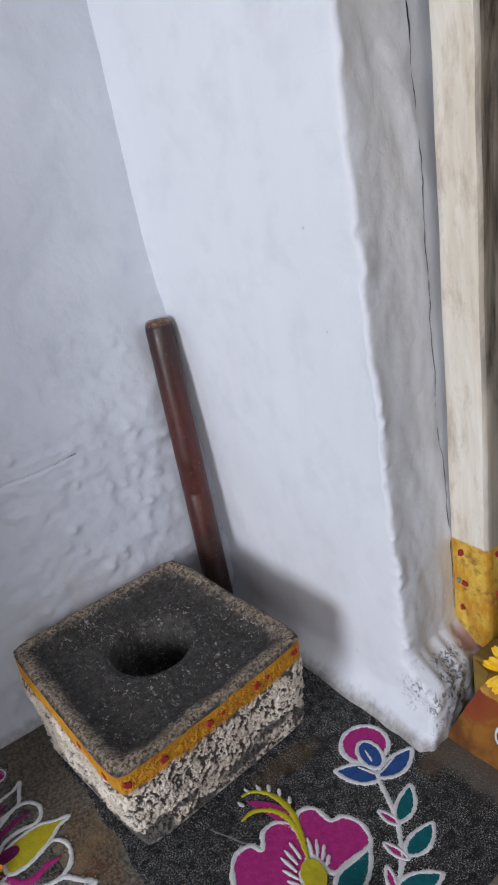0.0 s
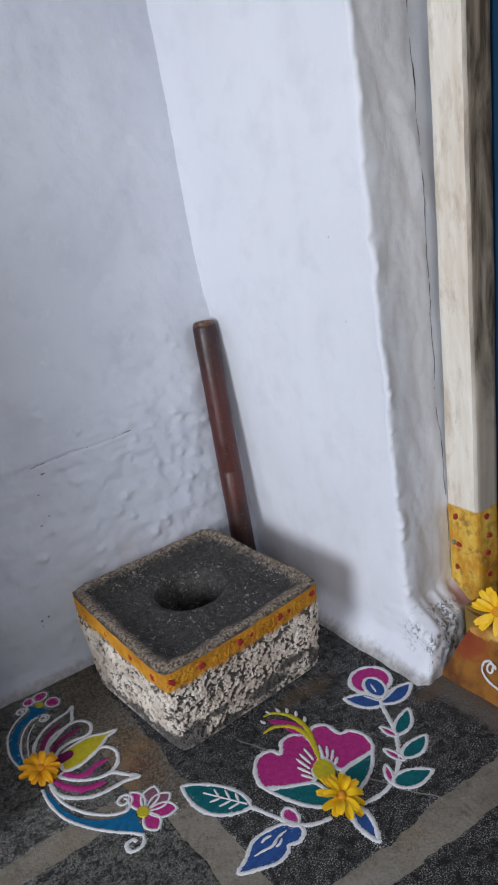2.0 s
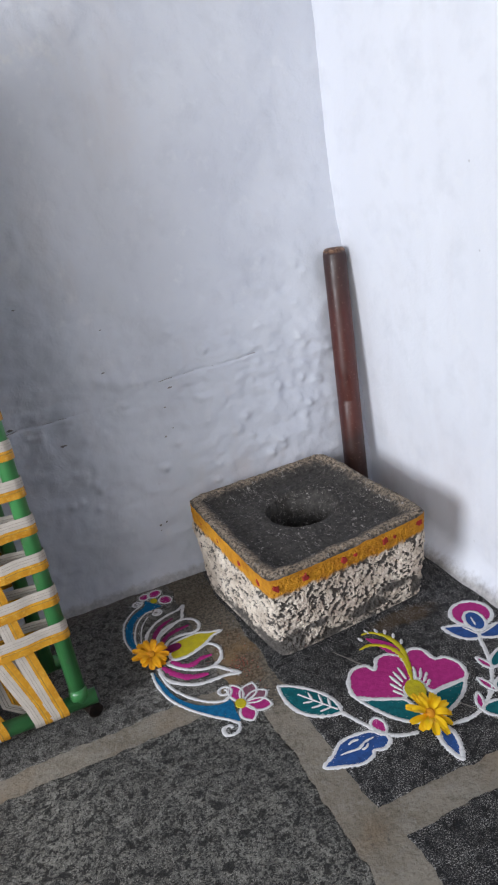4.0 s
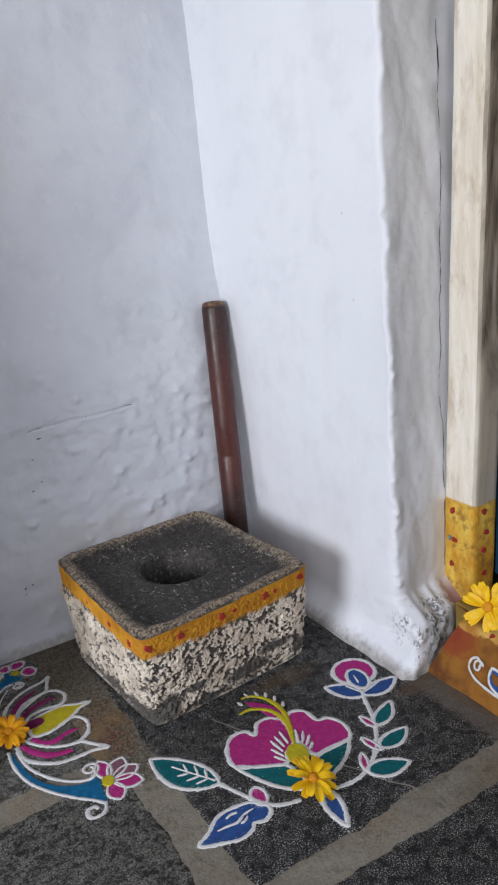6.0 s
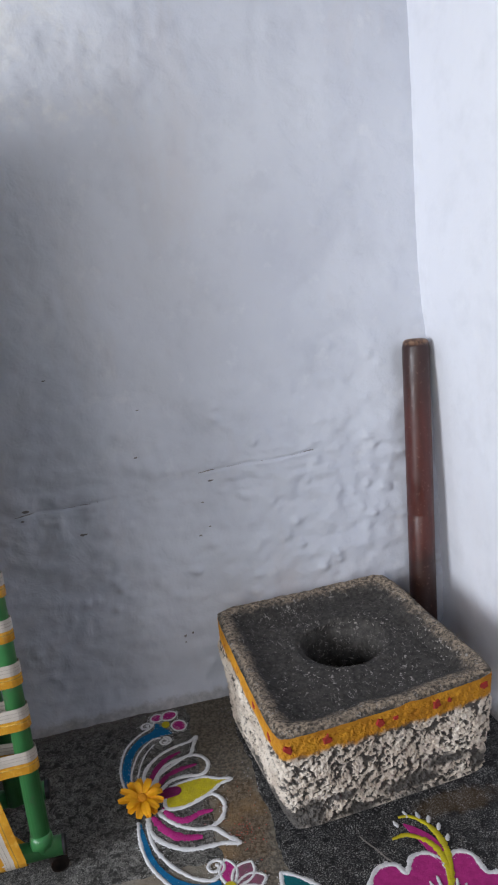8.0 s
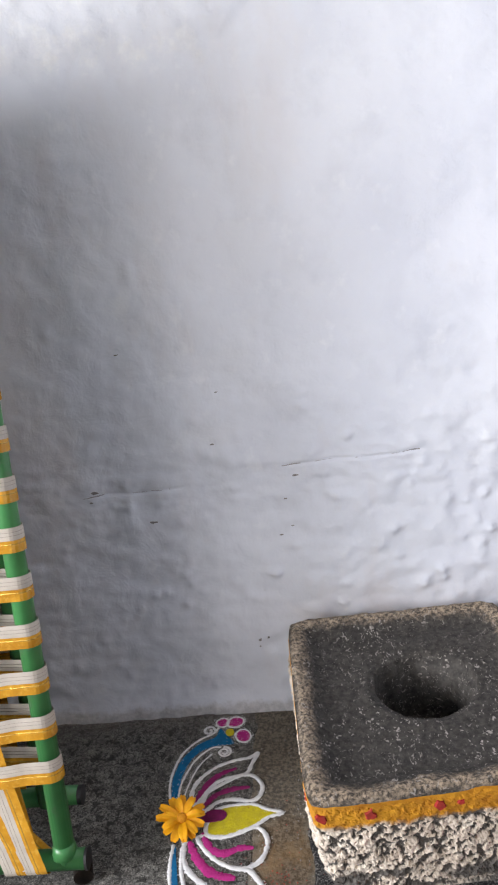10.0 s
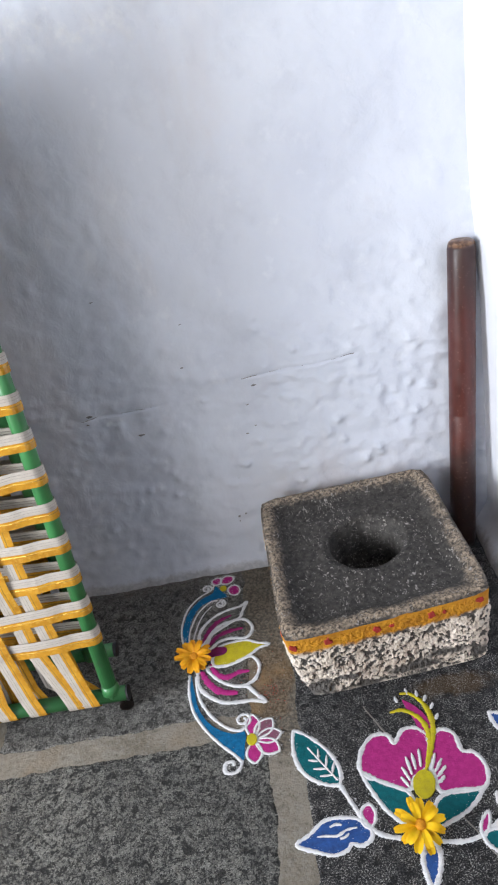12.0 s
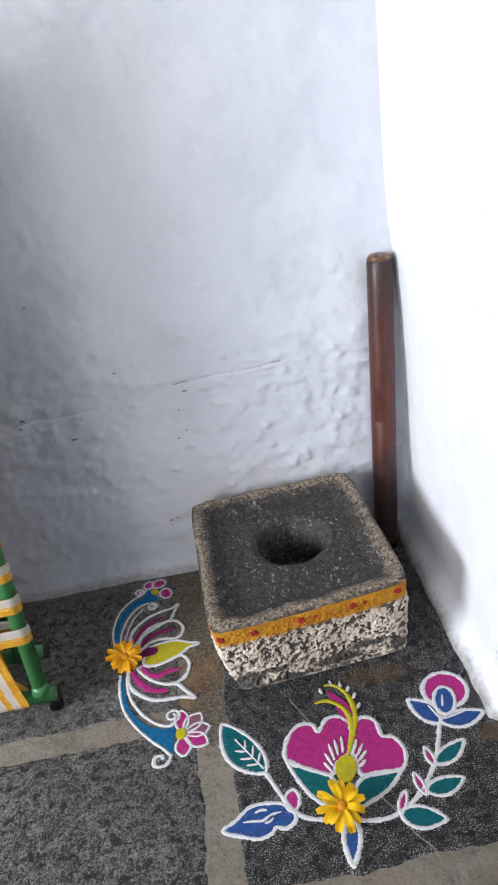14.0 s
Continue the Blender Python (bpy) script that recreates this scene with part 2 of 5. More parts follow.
def cement():
    n = Nodes("cement_joint", 0.9, spec=0.2)
    c = n.mix(n.ramp(n.noise(7, 5), (0.35, 0.0), (0.7, 1.0)), (0.270, 0.243, 0.200), (0.175, 0.152, 0.118))
    c = n.mix(n.math("MULTIPLY", n.ramp(n.noise(32, 6, 0.75), (0.47, 0.0), (0.58, 1.0)), 0.55), c, (0.27, 0.255, 0.22))
    c = n.mix(n.math("MULTIPLY", n.ramp(n.noise(58, 6, 0.75, 0.6), (0.55, 0.0), (0.62, 1.0)), 0.4), c, (0.085, 0.075, 0.062))
    rust = n.ramp(n.noise(8, 4, 0.65), (0.54, 0.0), (0.68, 1.0))
    c = n.mix(n.math("MULTIPLY", rust, 0.35), c, (0.20, 0.12, 0.05))
    turmeric = n.math("MAXIMUM", n.blob(-0.49, -0.34, 0.05, 0.10), n.blob(-0.52, -0.42, 0.06, 0.03))
    c = n.mix(n.math("MULTIPLY", turmeric, 0.55), c, (0.24, 0.125, 0.03))
    grime_shade = n.math("MAXIMUM", n.blob(-0.495, -0.13, 0.10, 0.26), n.blob(-0.482, -0.43, 0.05, 0.12))
    c = n.mix(n.math("MULTIPLY", grime_shade, 0.7), c, n.mix(n.ramp(n.noise(170, 5, 0.75), (0.44, 0.0), (0.57, 1.0)), (0.045, 0.038, 0.030), (0.20, 0.165, 0.125)))
    grit = n.ramp(n.noise(210, 3, 0.7), (0.55, 0.0), (0.68, 1.0))
    c = n.mix(n.math("MULTIPLY", grit, 0.45), c, (0.07, 0.06, 0.05))
    b = n.bump(n.noise(26, 6, 0.75), 0.6, 0.008)
    n.bump(n.noise(150, 4, 0.7), 0.4, 0.0015, b)
    return n.done(c)


M_CEMENT = cement()


def simple(name, colour, second, scale, rough=0.7, bump=0.2, metal=0.0, fine=200, spec=0.5, stretch=None):
    n = Nodes(name, rough, metal, spec)
    c = n.mix(n.ramp(n.noise(scale, 5, 0.6, stretch=stretch), (0.35, 0.0), (0.68, 1.0)), colour, second)
    n.bump(n.noise(fine, 3), bump, 0.001)
    return n.done(c)


M_DARK = simple("near_black_shade", (0.024, 0.023, 0.022), (0.014, 0.013, 0.012), 3, 0.9)
M_CEILING = simple("unseen_ceiling_brown", (0.22, 0.19, 0.16), (0.16, 0.14, 0.12), 3, 0.9)
M_GREY_PLASTER = simple("grey_plaster", (0.28, 0.27, 0.26), (0.22, 0.21, 0.20), 3, 0.9)
M_EARTH = simple("street_earth", (0.22, 0.20, 0.17), (0.15, 0.135, 0.115), 1.5, 0.95)

# ---- large structure ----


def sheet(us, vs, place):
    """Grid of points place(u, v) with faces."""
    verts = [place(u, v) for v in vs for u in us]
    k = len(us)
    faces = [(j * k + i, j * k + i + 1, (j + 1) * k + i + 1, (j + 1) * k + i)
             for j in range(len(vs) - 1) for i in range(k - 1)]
    return verts, faces


def close_box(x0, y0, z0, x1, y1, z1):
    bm = box(bmesh.new(), x0, y0, z0, x1, y1, z1)
    v = [tuple(p.co) for p in bm.verts]
    bm.verts.index_update()
    f = [tuple(p.index for p in q.verts) for q in bm.faces]
    bm.free()
    return v, f


def back_y(z):
    """The battered face of the back wall."""
    return 0.00475 + 0.0575 * z - 0.0275 * math.hypot(z - 0.9, 0.12) - 0.010 * smoothstep(0.05, 0.0, z)


def right_x(z):
    return 0.030 + 0.010 * z


def back_wall_point(x, z):
    lumps = (0.45 + 0.55 * smoothstep(-0.6, -0.1, x)) * smoothstep(0.80, 0.38, z)
    lumps = max(lumps, 1.1 * math.exp(-((x + 0.73) / 0.07) ** 2 - ((z - 0.40) / 0.06) ** 2))
    d = 0.010 * fbm(x, 0, z, 1.6, 3) + 0.0056 * fbm(x, 3, z, 9, 3) + 0.0030 * fbm(x * 0.6, 7, z * 1.5, 22, 2) * smoothstep(0.75, 0.40, z)
    for x0, x1, z0, tilt in ((-0.46, -0.20, 0.452, 0.03), (-0.80, -0.60, 0.425, 0.02)):
        line = z0 + tilt * (x - x0) + 0.003 * fbm(x, 0, z0, 12)
        d += 0.0042 * math.exp(-((z - line) / 0.0020) ** 2) * smoothstep(x0, x0 + 0.05, x) * smoothstep(x1, x1 - 0.05, x)
    bump = max(0.0, 0.42 - noise.voronoi(Vector((x * 38, 5.0, z * 34)))[0][0]) * (0.35 + max(0.0, fbm(x, 9, z, 10, 2)) * 2.2)
    d -= 0.020 * max(0.0, 0.24 - noise.voronoi(Vector((x * 15, 2.0, z * 13)))[0][0]) * smoothstep(0.05, 0.3, fbm(x, 4, z, 5, 2))
    d += -0.030 * bump * lumps + 0.0052 * lumps * fbm(x, 2, z, 26, 3) + 0.0009 * fbm(x, 5, z, 38, 2) + 0.003 * max(0.0, fbm(x, 11, z, 17, 2) - 0.3)
    scaly = smoothstep(1.03, 1.08, z) * smoothstep(1.30, 1.18, z) * smoothstep(-0.36, -0.48, x)
    d -= 0.0028 * scaly * smoothstep(0.0, 0.25, fbm(x, 21, z, 34, 3))
    dab = noise.voronoi(Vector((x * 17, 8.0, z * 8)))[0][0]
    d -= 0.0030 * smoothstep(0.26, 0.12, dab) * smoothstep(0.60, 0.75, z) * smoothstep(0.05, 0.3, fbm(x, 14, z, 4, 2))
    return x, back_y(z) - 0.004 + d * 0.9, z


zs_fine = np.concatenate([np.arange(0, 0.40, 0.005), np.arange(0.40, 0.48, 0.0025), np.arange(0.48, 0.8, 0.005), np.arange(0.8, 1.4, 0.006), np.arange(1.4, 2.61, 0.05)])
zs_fine = zs_fine[np.append(True, np.diff(zs_fine) > 0.001)]
xs_fine = np.concatenate([np.arange(-3.0, -1.3, 0.05), np.arange(-1.3, 0.14, 0.006)])
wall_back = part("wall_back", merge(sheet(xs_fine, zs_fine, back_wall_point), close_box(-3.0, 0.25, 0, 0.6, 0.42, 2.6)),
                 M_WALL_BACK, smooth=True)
tagged(wall_back, "pale blue-grey limewashed plaster wall with uneven lumps", "wall", kind="structure")

# right wall with its rough corner, the splayed reveal beside the door and the swollen foot
ARRIS_Y = -0.524
profile = []
for k in range(75):
    profile.append((0.0, 0.15 - k * (0.15 - ARRIS_Y - 0.008) / 74, 0))
for k in range(1, 6):
    w = k / 6 * math.pi / 2
    profile.append((0.008 * (1 - math.cos(w)), ARRIS_Y + 0.008 - 0.008 * math.sin(w), 1))
for k in range(25):
    s = k / 24
    profile.append((0.008 + 0.142 * s, ARRIS_Y + 0.026 * s, 2))
for k in range(1, 3):
    profile.append((0.15 + k * 0.02, ARRIS_Y + 0.026, 2))


def right_wall_point(i, z):
    x, y, side = profile[int(i)]
    x += right_x(z)
    y += 0.012 * z * smoothstep(-0.30, -0.52, y)
    foot = smoothstep(0.075, 0.0, z + 0.012 * fbm(y, 1, x, 12))
    near_edge = math.exp(-((x - right_x(z)) ** 2 + (y - ARRIS_Y) ** 2) / 0.00045)
    d = 0.005 * fbm(x, y, z, 2.2) + (0.0016 if side == 0 else 0.0036) * fbm(x, y, z * 0.5, 14) + (0.0 if side == 0 else 0.0011) * fbm(x, y, z, 42)
    d += 0.0055 * fbm(x, y, z, 55) * smoothstep(0.15, 0.08, z) * smoothstep(-0.40, -0.52, y)
    ragged_edge = 0.013 * fbm(0, 0, z, 8, 2) + 0.0065 * fbm(0, 4, z, 28, 4)
    chips = math.exp(-((x - right_x(z)) ** 2 + (y - ARRIS_Y) ** 2) / 0.00010) * (0.0065 * fbm(0.4, 3.3, z, 80, 3) + 0.012 * max(0.0, fbm(0.2, 6.1, z, 19) - 0.15))
    if side:
        strokes = fbm(x * 1.3 + z * 0.30, 2.0, z * 0.5, 17, 4)
        d += 0.0042 * strokes * abs(strokes)
    d *= 1 - near_edge
    toe = smoothstep(0.125, 0.075, z + 0.012 * fbm(x, 2, y, 22))
    if side == 0:
        x += d - 0.038 * foot ** 1.5 - 0.012 * smoothstep(0.42, 0.80, z) * smoothstep(-0.40, -0.06, y)
        y -= 0.058 * toe * smoothstep(-0.44, -0.52, y)
    else:
        y += d - 0.058 * toe * (1 - 0.15 * smoothstep(0.03, 0.15, x)) - 0.006 * foot
        x -= 0.026 * foot * (1 - smoothstep(0.03, 0.10, x))
    return x + near_edge * ragged_edge * 0.55, y - near_edge * ragged_edge * 0.75 + chips * 1.3, z


zs_r = np.concatenate([np.arange(0, 1.4, 0.004), np.arange(1.4, 2.61, 0.05)])
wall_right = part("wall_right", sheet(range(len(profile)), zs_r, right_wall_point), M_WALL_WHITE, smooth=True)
tagged(wall_right, "white limewashed wall end with ragged plaster edge", "wall", kind="structure")
crack = []
for z in np.arange(0.14, 1.4, 0.008):
    q = right_wall_point(104, z)
    crack.append((q[0] - 0.004 + 0.0030 * fbm(1, 0, z, 11) + 0.0016 * fbm(3, 0, z, 50), q[1] - 0.0003, z))
part("crack", tube(crack, [0.0006 + 0.0012 * abs(fbm(2, 0, p[2], 14)) for p in crack], 6), M_DARK, wall_right, "thin dark crack in the plaster")
wall_far = part("wall_right_beyond_door", merge(close_box(0.02, -3.6, 0, 0.30, -1.32, 2.6), close_box(0.02, -1.32, 2.0, 0.30, -0.5, 2.6)),
                M_WALL_WHITE)
tagged(wall_far, "white limewashed wall beyond the doorway", "wall", kind="structure")

ground = part("ground", sheet([-400, -3.2, 0.3, 400], [-400, -3.6, 0.5, 400], lambda u, v: (u, v, -0.16)), M_EARTH)
tagged(ground, "bare earth ground in front of the porch", "ground", kind="structure")
plinth = part("floor", merge(close_box(-3.0, -3.4, -0.18, 0.10, 0.1, -0.0015)), M_CEMENT)
tagged(plinth, "porch floor of granite slabs in brown cement joints", "floor", kind="structure")
# out of view, added; its height sets how much front sky light enters
wall_front = part("wall_front", close_box(-3.0, -3.6, -0.16, 0.02, -3.4, 0.8), M_GREY_PLASTER)
tagged(wall_front, "unseen low grey wall added to limit light from the front", "wall", kind="structure")
# out of view, added to stop light grazing the back wall from the left
wall_left = part("wall_left", close_box(-2.4, -0.55, 0, -2.2, 0.2, 2.6), M_GREY_PLASTER)
tagged(wall_left, "unseen grey wall added to block light along the back wall", "wall", kind="structure")
# unseen cover added overhead; its edges are set by where sky and sun should reach
ceiling = part("ceiling", merge(close_box(-2.2, -2.4, 2.6, 0.3, 1.5, 2.75), close_box(0.3, -3.6, 2.6, 3.2, 1.5, 2.75)), M_CEILING)
tagged(ceiling, "unseen dark cover added overhead to shape the daylight", "ceiling", kind="structure")
# the unlit room's shade is put into the near-black colour of walls and floor
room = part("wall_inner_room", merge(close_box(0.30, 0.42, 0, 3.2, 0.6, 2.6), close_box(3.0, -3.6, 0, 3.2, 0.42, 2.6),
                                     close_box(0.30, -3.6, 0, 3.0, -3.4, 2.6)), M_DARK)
tagged(room, "walls of the unlit room inside, its shade put into the near-black colour", "wall", kind="structure")
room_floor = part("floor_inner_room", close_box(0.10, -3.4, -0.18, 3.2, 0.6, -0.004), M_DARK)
tagged(room_floor, "worn floor of the room inside, its shade put into the near-black colour", "floor", kind="structure")


def slab(x0, y0, x1, y1, seed, material):
    """One floor slab with a wavering outline and a slightly uneven top near z = 0."""
    def outline(x, y):
        return (x + 0.009 * fbm(x, y, seed, 9) + 0.0045 * fbm(y, x, seed, 45, 4), y + 0.009 * fbm(x, y, seed + 5, 9) + 0.0045 * fbm(x, y, seed + 8, 45, 4))

    nx, ny = int((x1 - x0) / 0.006), int((y1 - y0) / 0.006)
    verts, edge = [], []
    for j in range(ny + 1):
        for i in range(nx + 1):
            x, y = x0 + (x1 - x0) * i / nx, y0 + (y1 - y0) * j / ny
            e = min(x - x0, x1 - x, y - y0, y1 - y)
            verts.append((*outline(x, y), -0.0022 * (1 - min(1.0, e / 0.010)) ** 2))
            edge.append(e)
    w = nx + 1
    faces = [(j * w + i, j * w + i + 1, (j + 1) * w + i + 1, (j + 1) * w + i) for j in range(ny) for i in range(nx)]
    rim = [i for i in range(nx)] + [j * w + nx for j in range(ny)] + [ny * w + i for i in range(nx, 0, -1)] + [j * w for j in range(ny, 0, -1)]
    o = len(verts)
    verts += [(verts[i][0], verts[i][1], -0.012) for i in rim]
    edge += [0.0] * len(rim)
    k = len(rim)
    faces += [(rim[i], o + i, o + (i + 1) % k, rim[(i + 1) % k]) for i in range(k)]
    return part("slab", (verts, faces), material, plinth, values=("edge", edge))


slab(-0.455, -0.784, 0.06, 0.03, 1, M_SLAB_DARK)
slab(-0.44, -1.55, 0.05, -0.839, 2, M_SLAB_DARK)
slab(-1.02, -0.425, -0.535, 0.03, 3, M_SLAB_FINE)
slab(-1.02, -1.15, -0.507, -0.47, 4, M_SLAB_GREY)
slab(-1.75, -0.55, -1.08, 0.03, 5, M_SLAB_GREY)
slab(-1.75, -1.3, -1.08, -0.61, 6, M_SLAB_GREY)
slab(-1.05, -1.9, -0.50, -1.21, 7, M_SLAB_GREY)
slab(-0.44, -2.3, 0.05, -1.61, 8, M_SLAB_GREY)

# ---- stone mortar ----


def mortar_materials():
    n = Nodes("mortar_top_stone", 0.75, spec=0.3)
    z = n.axis(2)
    grain = n.noise(120, 4, 0.7)
    c = n.mix(n.ramp(grain, (0.35, 0.0), (0.65, 1.0)), (0.021, 0.019, 0.017), (0.070, 0.063, 0.056))
    rim = n.step(n.math("ADD", z, n.math("MULTIPLY", n.noise(60, 5, 0.75), 0.022)), 0.2130, 0.2260)
    dust = n.mix(n.ramp(n.noise(170, 4, 0.8), (0.42, 0.0), (0.58, 1.0)), (0.060, 0.048, 0.038), (0.48, 0.375, 0.27))
    c = n.mix(n.math("MULTIPLY", rim, 0.9), c, dust)
    chips = n.ramp(n.noise(190, 2, 0.5, 1.4, (1.0, 0.6, 1.0)), (0.625, 0.0), (0.66, 1.0))
    c = n.mix(n.math("MULTIPLY", chips, n.ramp(n.noise(14, 3), (0.38, 0.2), (0.58, 0.95))), c, (0.36, 0.33, 0.30))
    bore = n.math("MULTIPLY", n.step(z, 0.190, 0.180), n.step(z, 0.105, 0.135))
    c = n.mix(n.math("MULTIPLY", bore, 0.2), c, n.mix(n.ramp(n.noise(55, 5, 0.7, 0.4, (1, 1, 0.3)), (0.40, 0.0), (0.62, 1.0)), (0.045, 0.042, 0.04), (0.15, 0.143, 0.135)))
    b = n.bump(n.noise(60, 5, 0.65), 0.5, 0.004)
    n.bump(grain, 0.5, 0.0015, b)
    top = n.done(c)

    n = Nodes("mortar_side_whitewash", 0.9, spec=0.2)
    z = n.axis(2)
    flakes = n.noise(150, 4, 0.7, 0.8)
    raised = n.ramp(n.math("ADD", n.math("MULTIPLY", n.stored("relief"), 0.45), n.math("MULTIPLY", flakes, 0.75)), (0.52, 0.0), (0.65, 1.0))
    low = n.step(n.math("ADD", z, n.math("MULTIPLY", n.noise(9, 4, 0.55), 0.24)), 0.088, 0.122)
    white = n.mix(n.ramp(n.noise(25, 4), (0.35, 0.0), (0.7, 1.0)), (0.82, 0.74, 0.64), (0.52, 0.44, 0.36))
    stone = n.mix(n.noise(140, 3), (0.055, 0.05, 0.046), (0.19, 0.175, 0.16))
    for px, pz, rx, rz in ((-0.230, 0.036, 0.060, 0.024), (-0.425, 0.022, 0.040, 0.030), (-0.11, 0.03, 0.02, 0.03), (-0.31, 0.010, 0.06, 0.014), (-0.17, 0.062, 0.05, 0.016), (-0.35, 0.060, 0.03, 0.012), (-0.40, 0.035, 0.03, 0.04)):
        low = n.math("MULTIPLY", low, n.math("SUBTRACT", 1.0, n.blob(px, pz, rx, rz, 0.35, (0, 2))))
    c = n.mix(n.math("MULTIPLY", raised, low), stone, white)
    band = n.step(n.math("ADD", z, n.math("MULTIPLY", n.noise(38, 5, 0.7), 0.032)), 0.177, 0.187)
    ochre = n.mix(n.ramp(n.noise(30, 5, 0.65), (0.36, 0.0), (0.66, 1.0)), (0.68, 0.33, 0.028), (0.44, 0.18, 0.018))
    c = n.mix(band, c, ochre)
    edge = n.step(n.math("ADD", z, n.math("MULTIPLY", n.noise(50, 3), 0.010)), 0.2180, 0.2215)
    c = n.mix(edge, c, (0.16, 0.135, 0.11))
    b = n.bump(flakes, 0.7, 0.003)
    n.bump(n.noise(240, 3), 0.4, 0.001, b)
    return top, n.done(c)


M_MORTAR_TOP, M_MORTAR_SIDE = mortar_materials()
M_KUMKUM = simple("red_kumkum", (0.40, 0.025, 0.022), (0.24, 0.03, 0.015), 150, 0.95, 0.5)
MORTAR_TOP = ((-0.464, -0.472 + 0.402), (-0.452, -0.472), (-0.092, -0.432), (-0.115, -0.052))
MORTAR_BASE = ((-0.458, -0.085), (-0.425, -0.415), (-0.086, -0.388), (-0.120, -0.060))
HOLE = (-0.273, -0.238)


def quad_point(q, a, b):
    """Point of a four-cornered plate, a and b from -1 to 1, with rounded corners."""
    r = max(abs(a), abs(b))
    if r > 0:
        k = 1 - 0.045 * (min(abs(a), abs(b)) / r) ** 8 * r
        a, b = a * k, b * k
    s, t = (a + 1) / 2, (b + 1) / 2
    return tuple((1 - s) * ((1 - t) * q[1][i] + t * q[0][i]) + s * ((1 - t) * q[2][i] + t * q[3][i]) for i in (0, 1))


def mortar_height(a, b):
    x, y = quad_point(MORTAR_TOP, a, b)
    e = 1 - max(abs(a), abs(b))
    e += 0.025 * fbm(x, y, 3, 18)
    z = 0.212 - 0.017 * smoothstep(0.07, 0.27, e) - 0.006 * smoothstep(0.045, 0.0, e)
    z += 0.0016 * fbm(x, y, 0, 45, 4) + 0.003 * fbm(x, y, 8, 6, 2)
    dx, dy = x - HOLE[0], y - HOLE[1]
    d = math.hypot(dx * 0.97, dy) + 0.004 * fbm(x, y, 5, 22)
    ledge = math.hypot(dx - 0.016, dy - 0.010) + 0.003 * fbm(x, y, 7, 30)
    z -= 0.011 * smoothstep(0.0655, 0.0615, ledge) * smoothstep(0.05, 0.066, d)
    z -= 0.004 * smoothstep(0.080, 0.070, d) + 0.095 * smoothstep(0.0680, 0.0615, d) + 0.02 * smoothstep(0.06, 0.0, d)
    return x, y, z


def flaked(x, y, z):
    """Height of the flaking skin, 0 where it has come off to 1 on the thickest scales."""
    w = 0.012 * fbm(x, y, z, 60, 2)
    t = fbm(x + w, y - w, z * 0.7 + w, 100, 4)
    u = fbm(x - w, y + 2.0, z * 0.75, 210, 3)
    return 0.55 * smoothstep(-0.16, -0.02, t) + 0.25 * smoothstep(0.10, 0.17, t) + 0.20 * smoothstep(-0.05, 0.10, u)


N = 170
steps = [-1 + 2 * i / N for i in range(N + 1)]
mortar = thing("stone_mortar", -0.275, -0.25, 0, "square dark stone mortar with ochre band and flaky whitewashed sides", "mortar")
part("top", sheet(steps, steps, mortar_height), M_MORTAR_TOP, mortar, "dark worn stone dish with a round pounding hole", smooth=True)
ring = ([(s, -1.0) for s in steps[:-1]] + [(1.0, s) for s in steps[:-1]] + [(-s, 1.0) for s in steps[:-1]] + [(-1.0, -s) for s in steps[:-1]])
LEVELS = 96
verts, relief = [], []
for j in range(LEVELS + 1):
    f = j / LEVELS
    for a, b in ring:
        x0, y0, z0 = mortar_height(a, b)
        x1, y1 = quad_point(MORTAR_BASE, a, b)
        x, y, z = x0 + (x1 - x0) * f ** 1.3, y0 + (y1 - y0) * f ** 1.3, z0 * (1 - f)
        flake = 0.5
        if 0 < j < LEVELS:
            out = Vector((a if abs(a) > 0.999 else 0.15 * a, b if abs(b) > 0.999 else 0.15 * b, 0)).normalized()
            rough = smoothstep(0.0, 0.05, f) * (0.25 + 0.75 * smoothstep(0.20, 0.27, f))
            flake = flaked(x, y, z)
            d = rough * (0.0070 * (flake - 0.5) + 0.0022 * fbm(x, y, z, 170, 2) + 0.006 * fbm(x, y, z, 12, 2) - 0.005 * smoothstep(0.85, 1.0, f))
            x, y = x + out.x * d, y + out.y * d
        verts.append((x, y, z))
        relief.append(flake)
R = len(ring)
faces = [(j * R + i, (j + 1) * R + i, (j + 1) * R + (i + 1) % R, j * R + (i + 1) % R) for j in range(LEVELS) for i in range(R)]
part("body", (verts, faces), M_MORTAR_SIDE, mortar, "rough flaking whitewash under an ochre band", values=("relief", relief))


def red_dot(p, n, r, seed):
    n = Vector(n).normalized()
    a = n.orthogonal().normalized()
    b = n.cross(a)
    bm = bmesh.new()
    ringv = []
    for k in range(10):
        w = k / 10 * 2 * math.pi
        q = r * (1 + 0.7 * fbm(math.cos(w), math.sin(w), seed * 3.7, 1.4, 3))
        ringv.append(bm.verts.new(Vector(p) + (a * math.cos(w) + b * math.sin(w)) * q - n * 0.0015))
    mid = [bm.verts.new(v.co * 0.8 + Vector(p) * 0.2 + n * 0.0022) for v in ringv]
    bm.faces.new(mid)
    for k in range(10):
        bm.faces.new((ringv[k], ringv[(k + 1) % 10], mid[(k + 1) % 10], mid[k]))
    return bm


for i, s in enumerate((-0.93, -0.58, -0.12, 0.40, 0.88, 0.02, 0.52)):
    q0, q1 = quad_point(MORTAR_TOP, s, -1), quad_point(MORTAR_BASE, s, -1)
    small = i > 4
    part("red_dot", red_dot((q0[0], q0[1] + 0.0005, 0.188 if s < 0.8 else 0.191), (0.1, -1, 0), 0.0042 if small else 0.0075, i), M_KUMKUM, mortar)
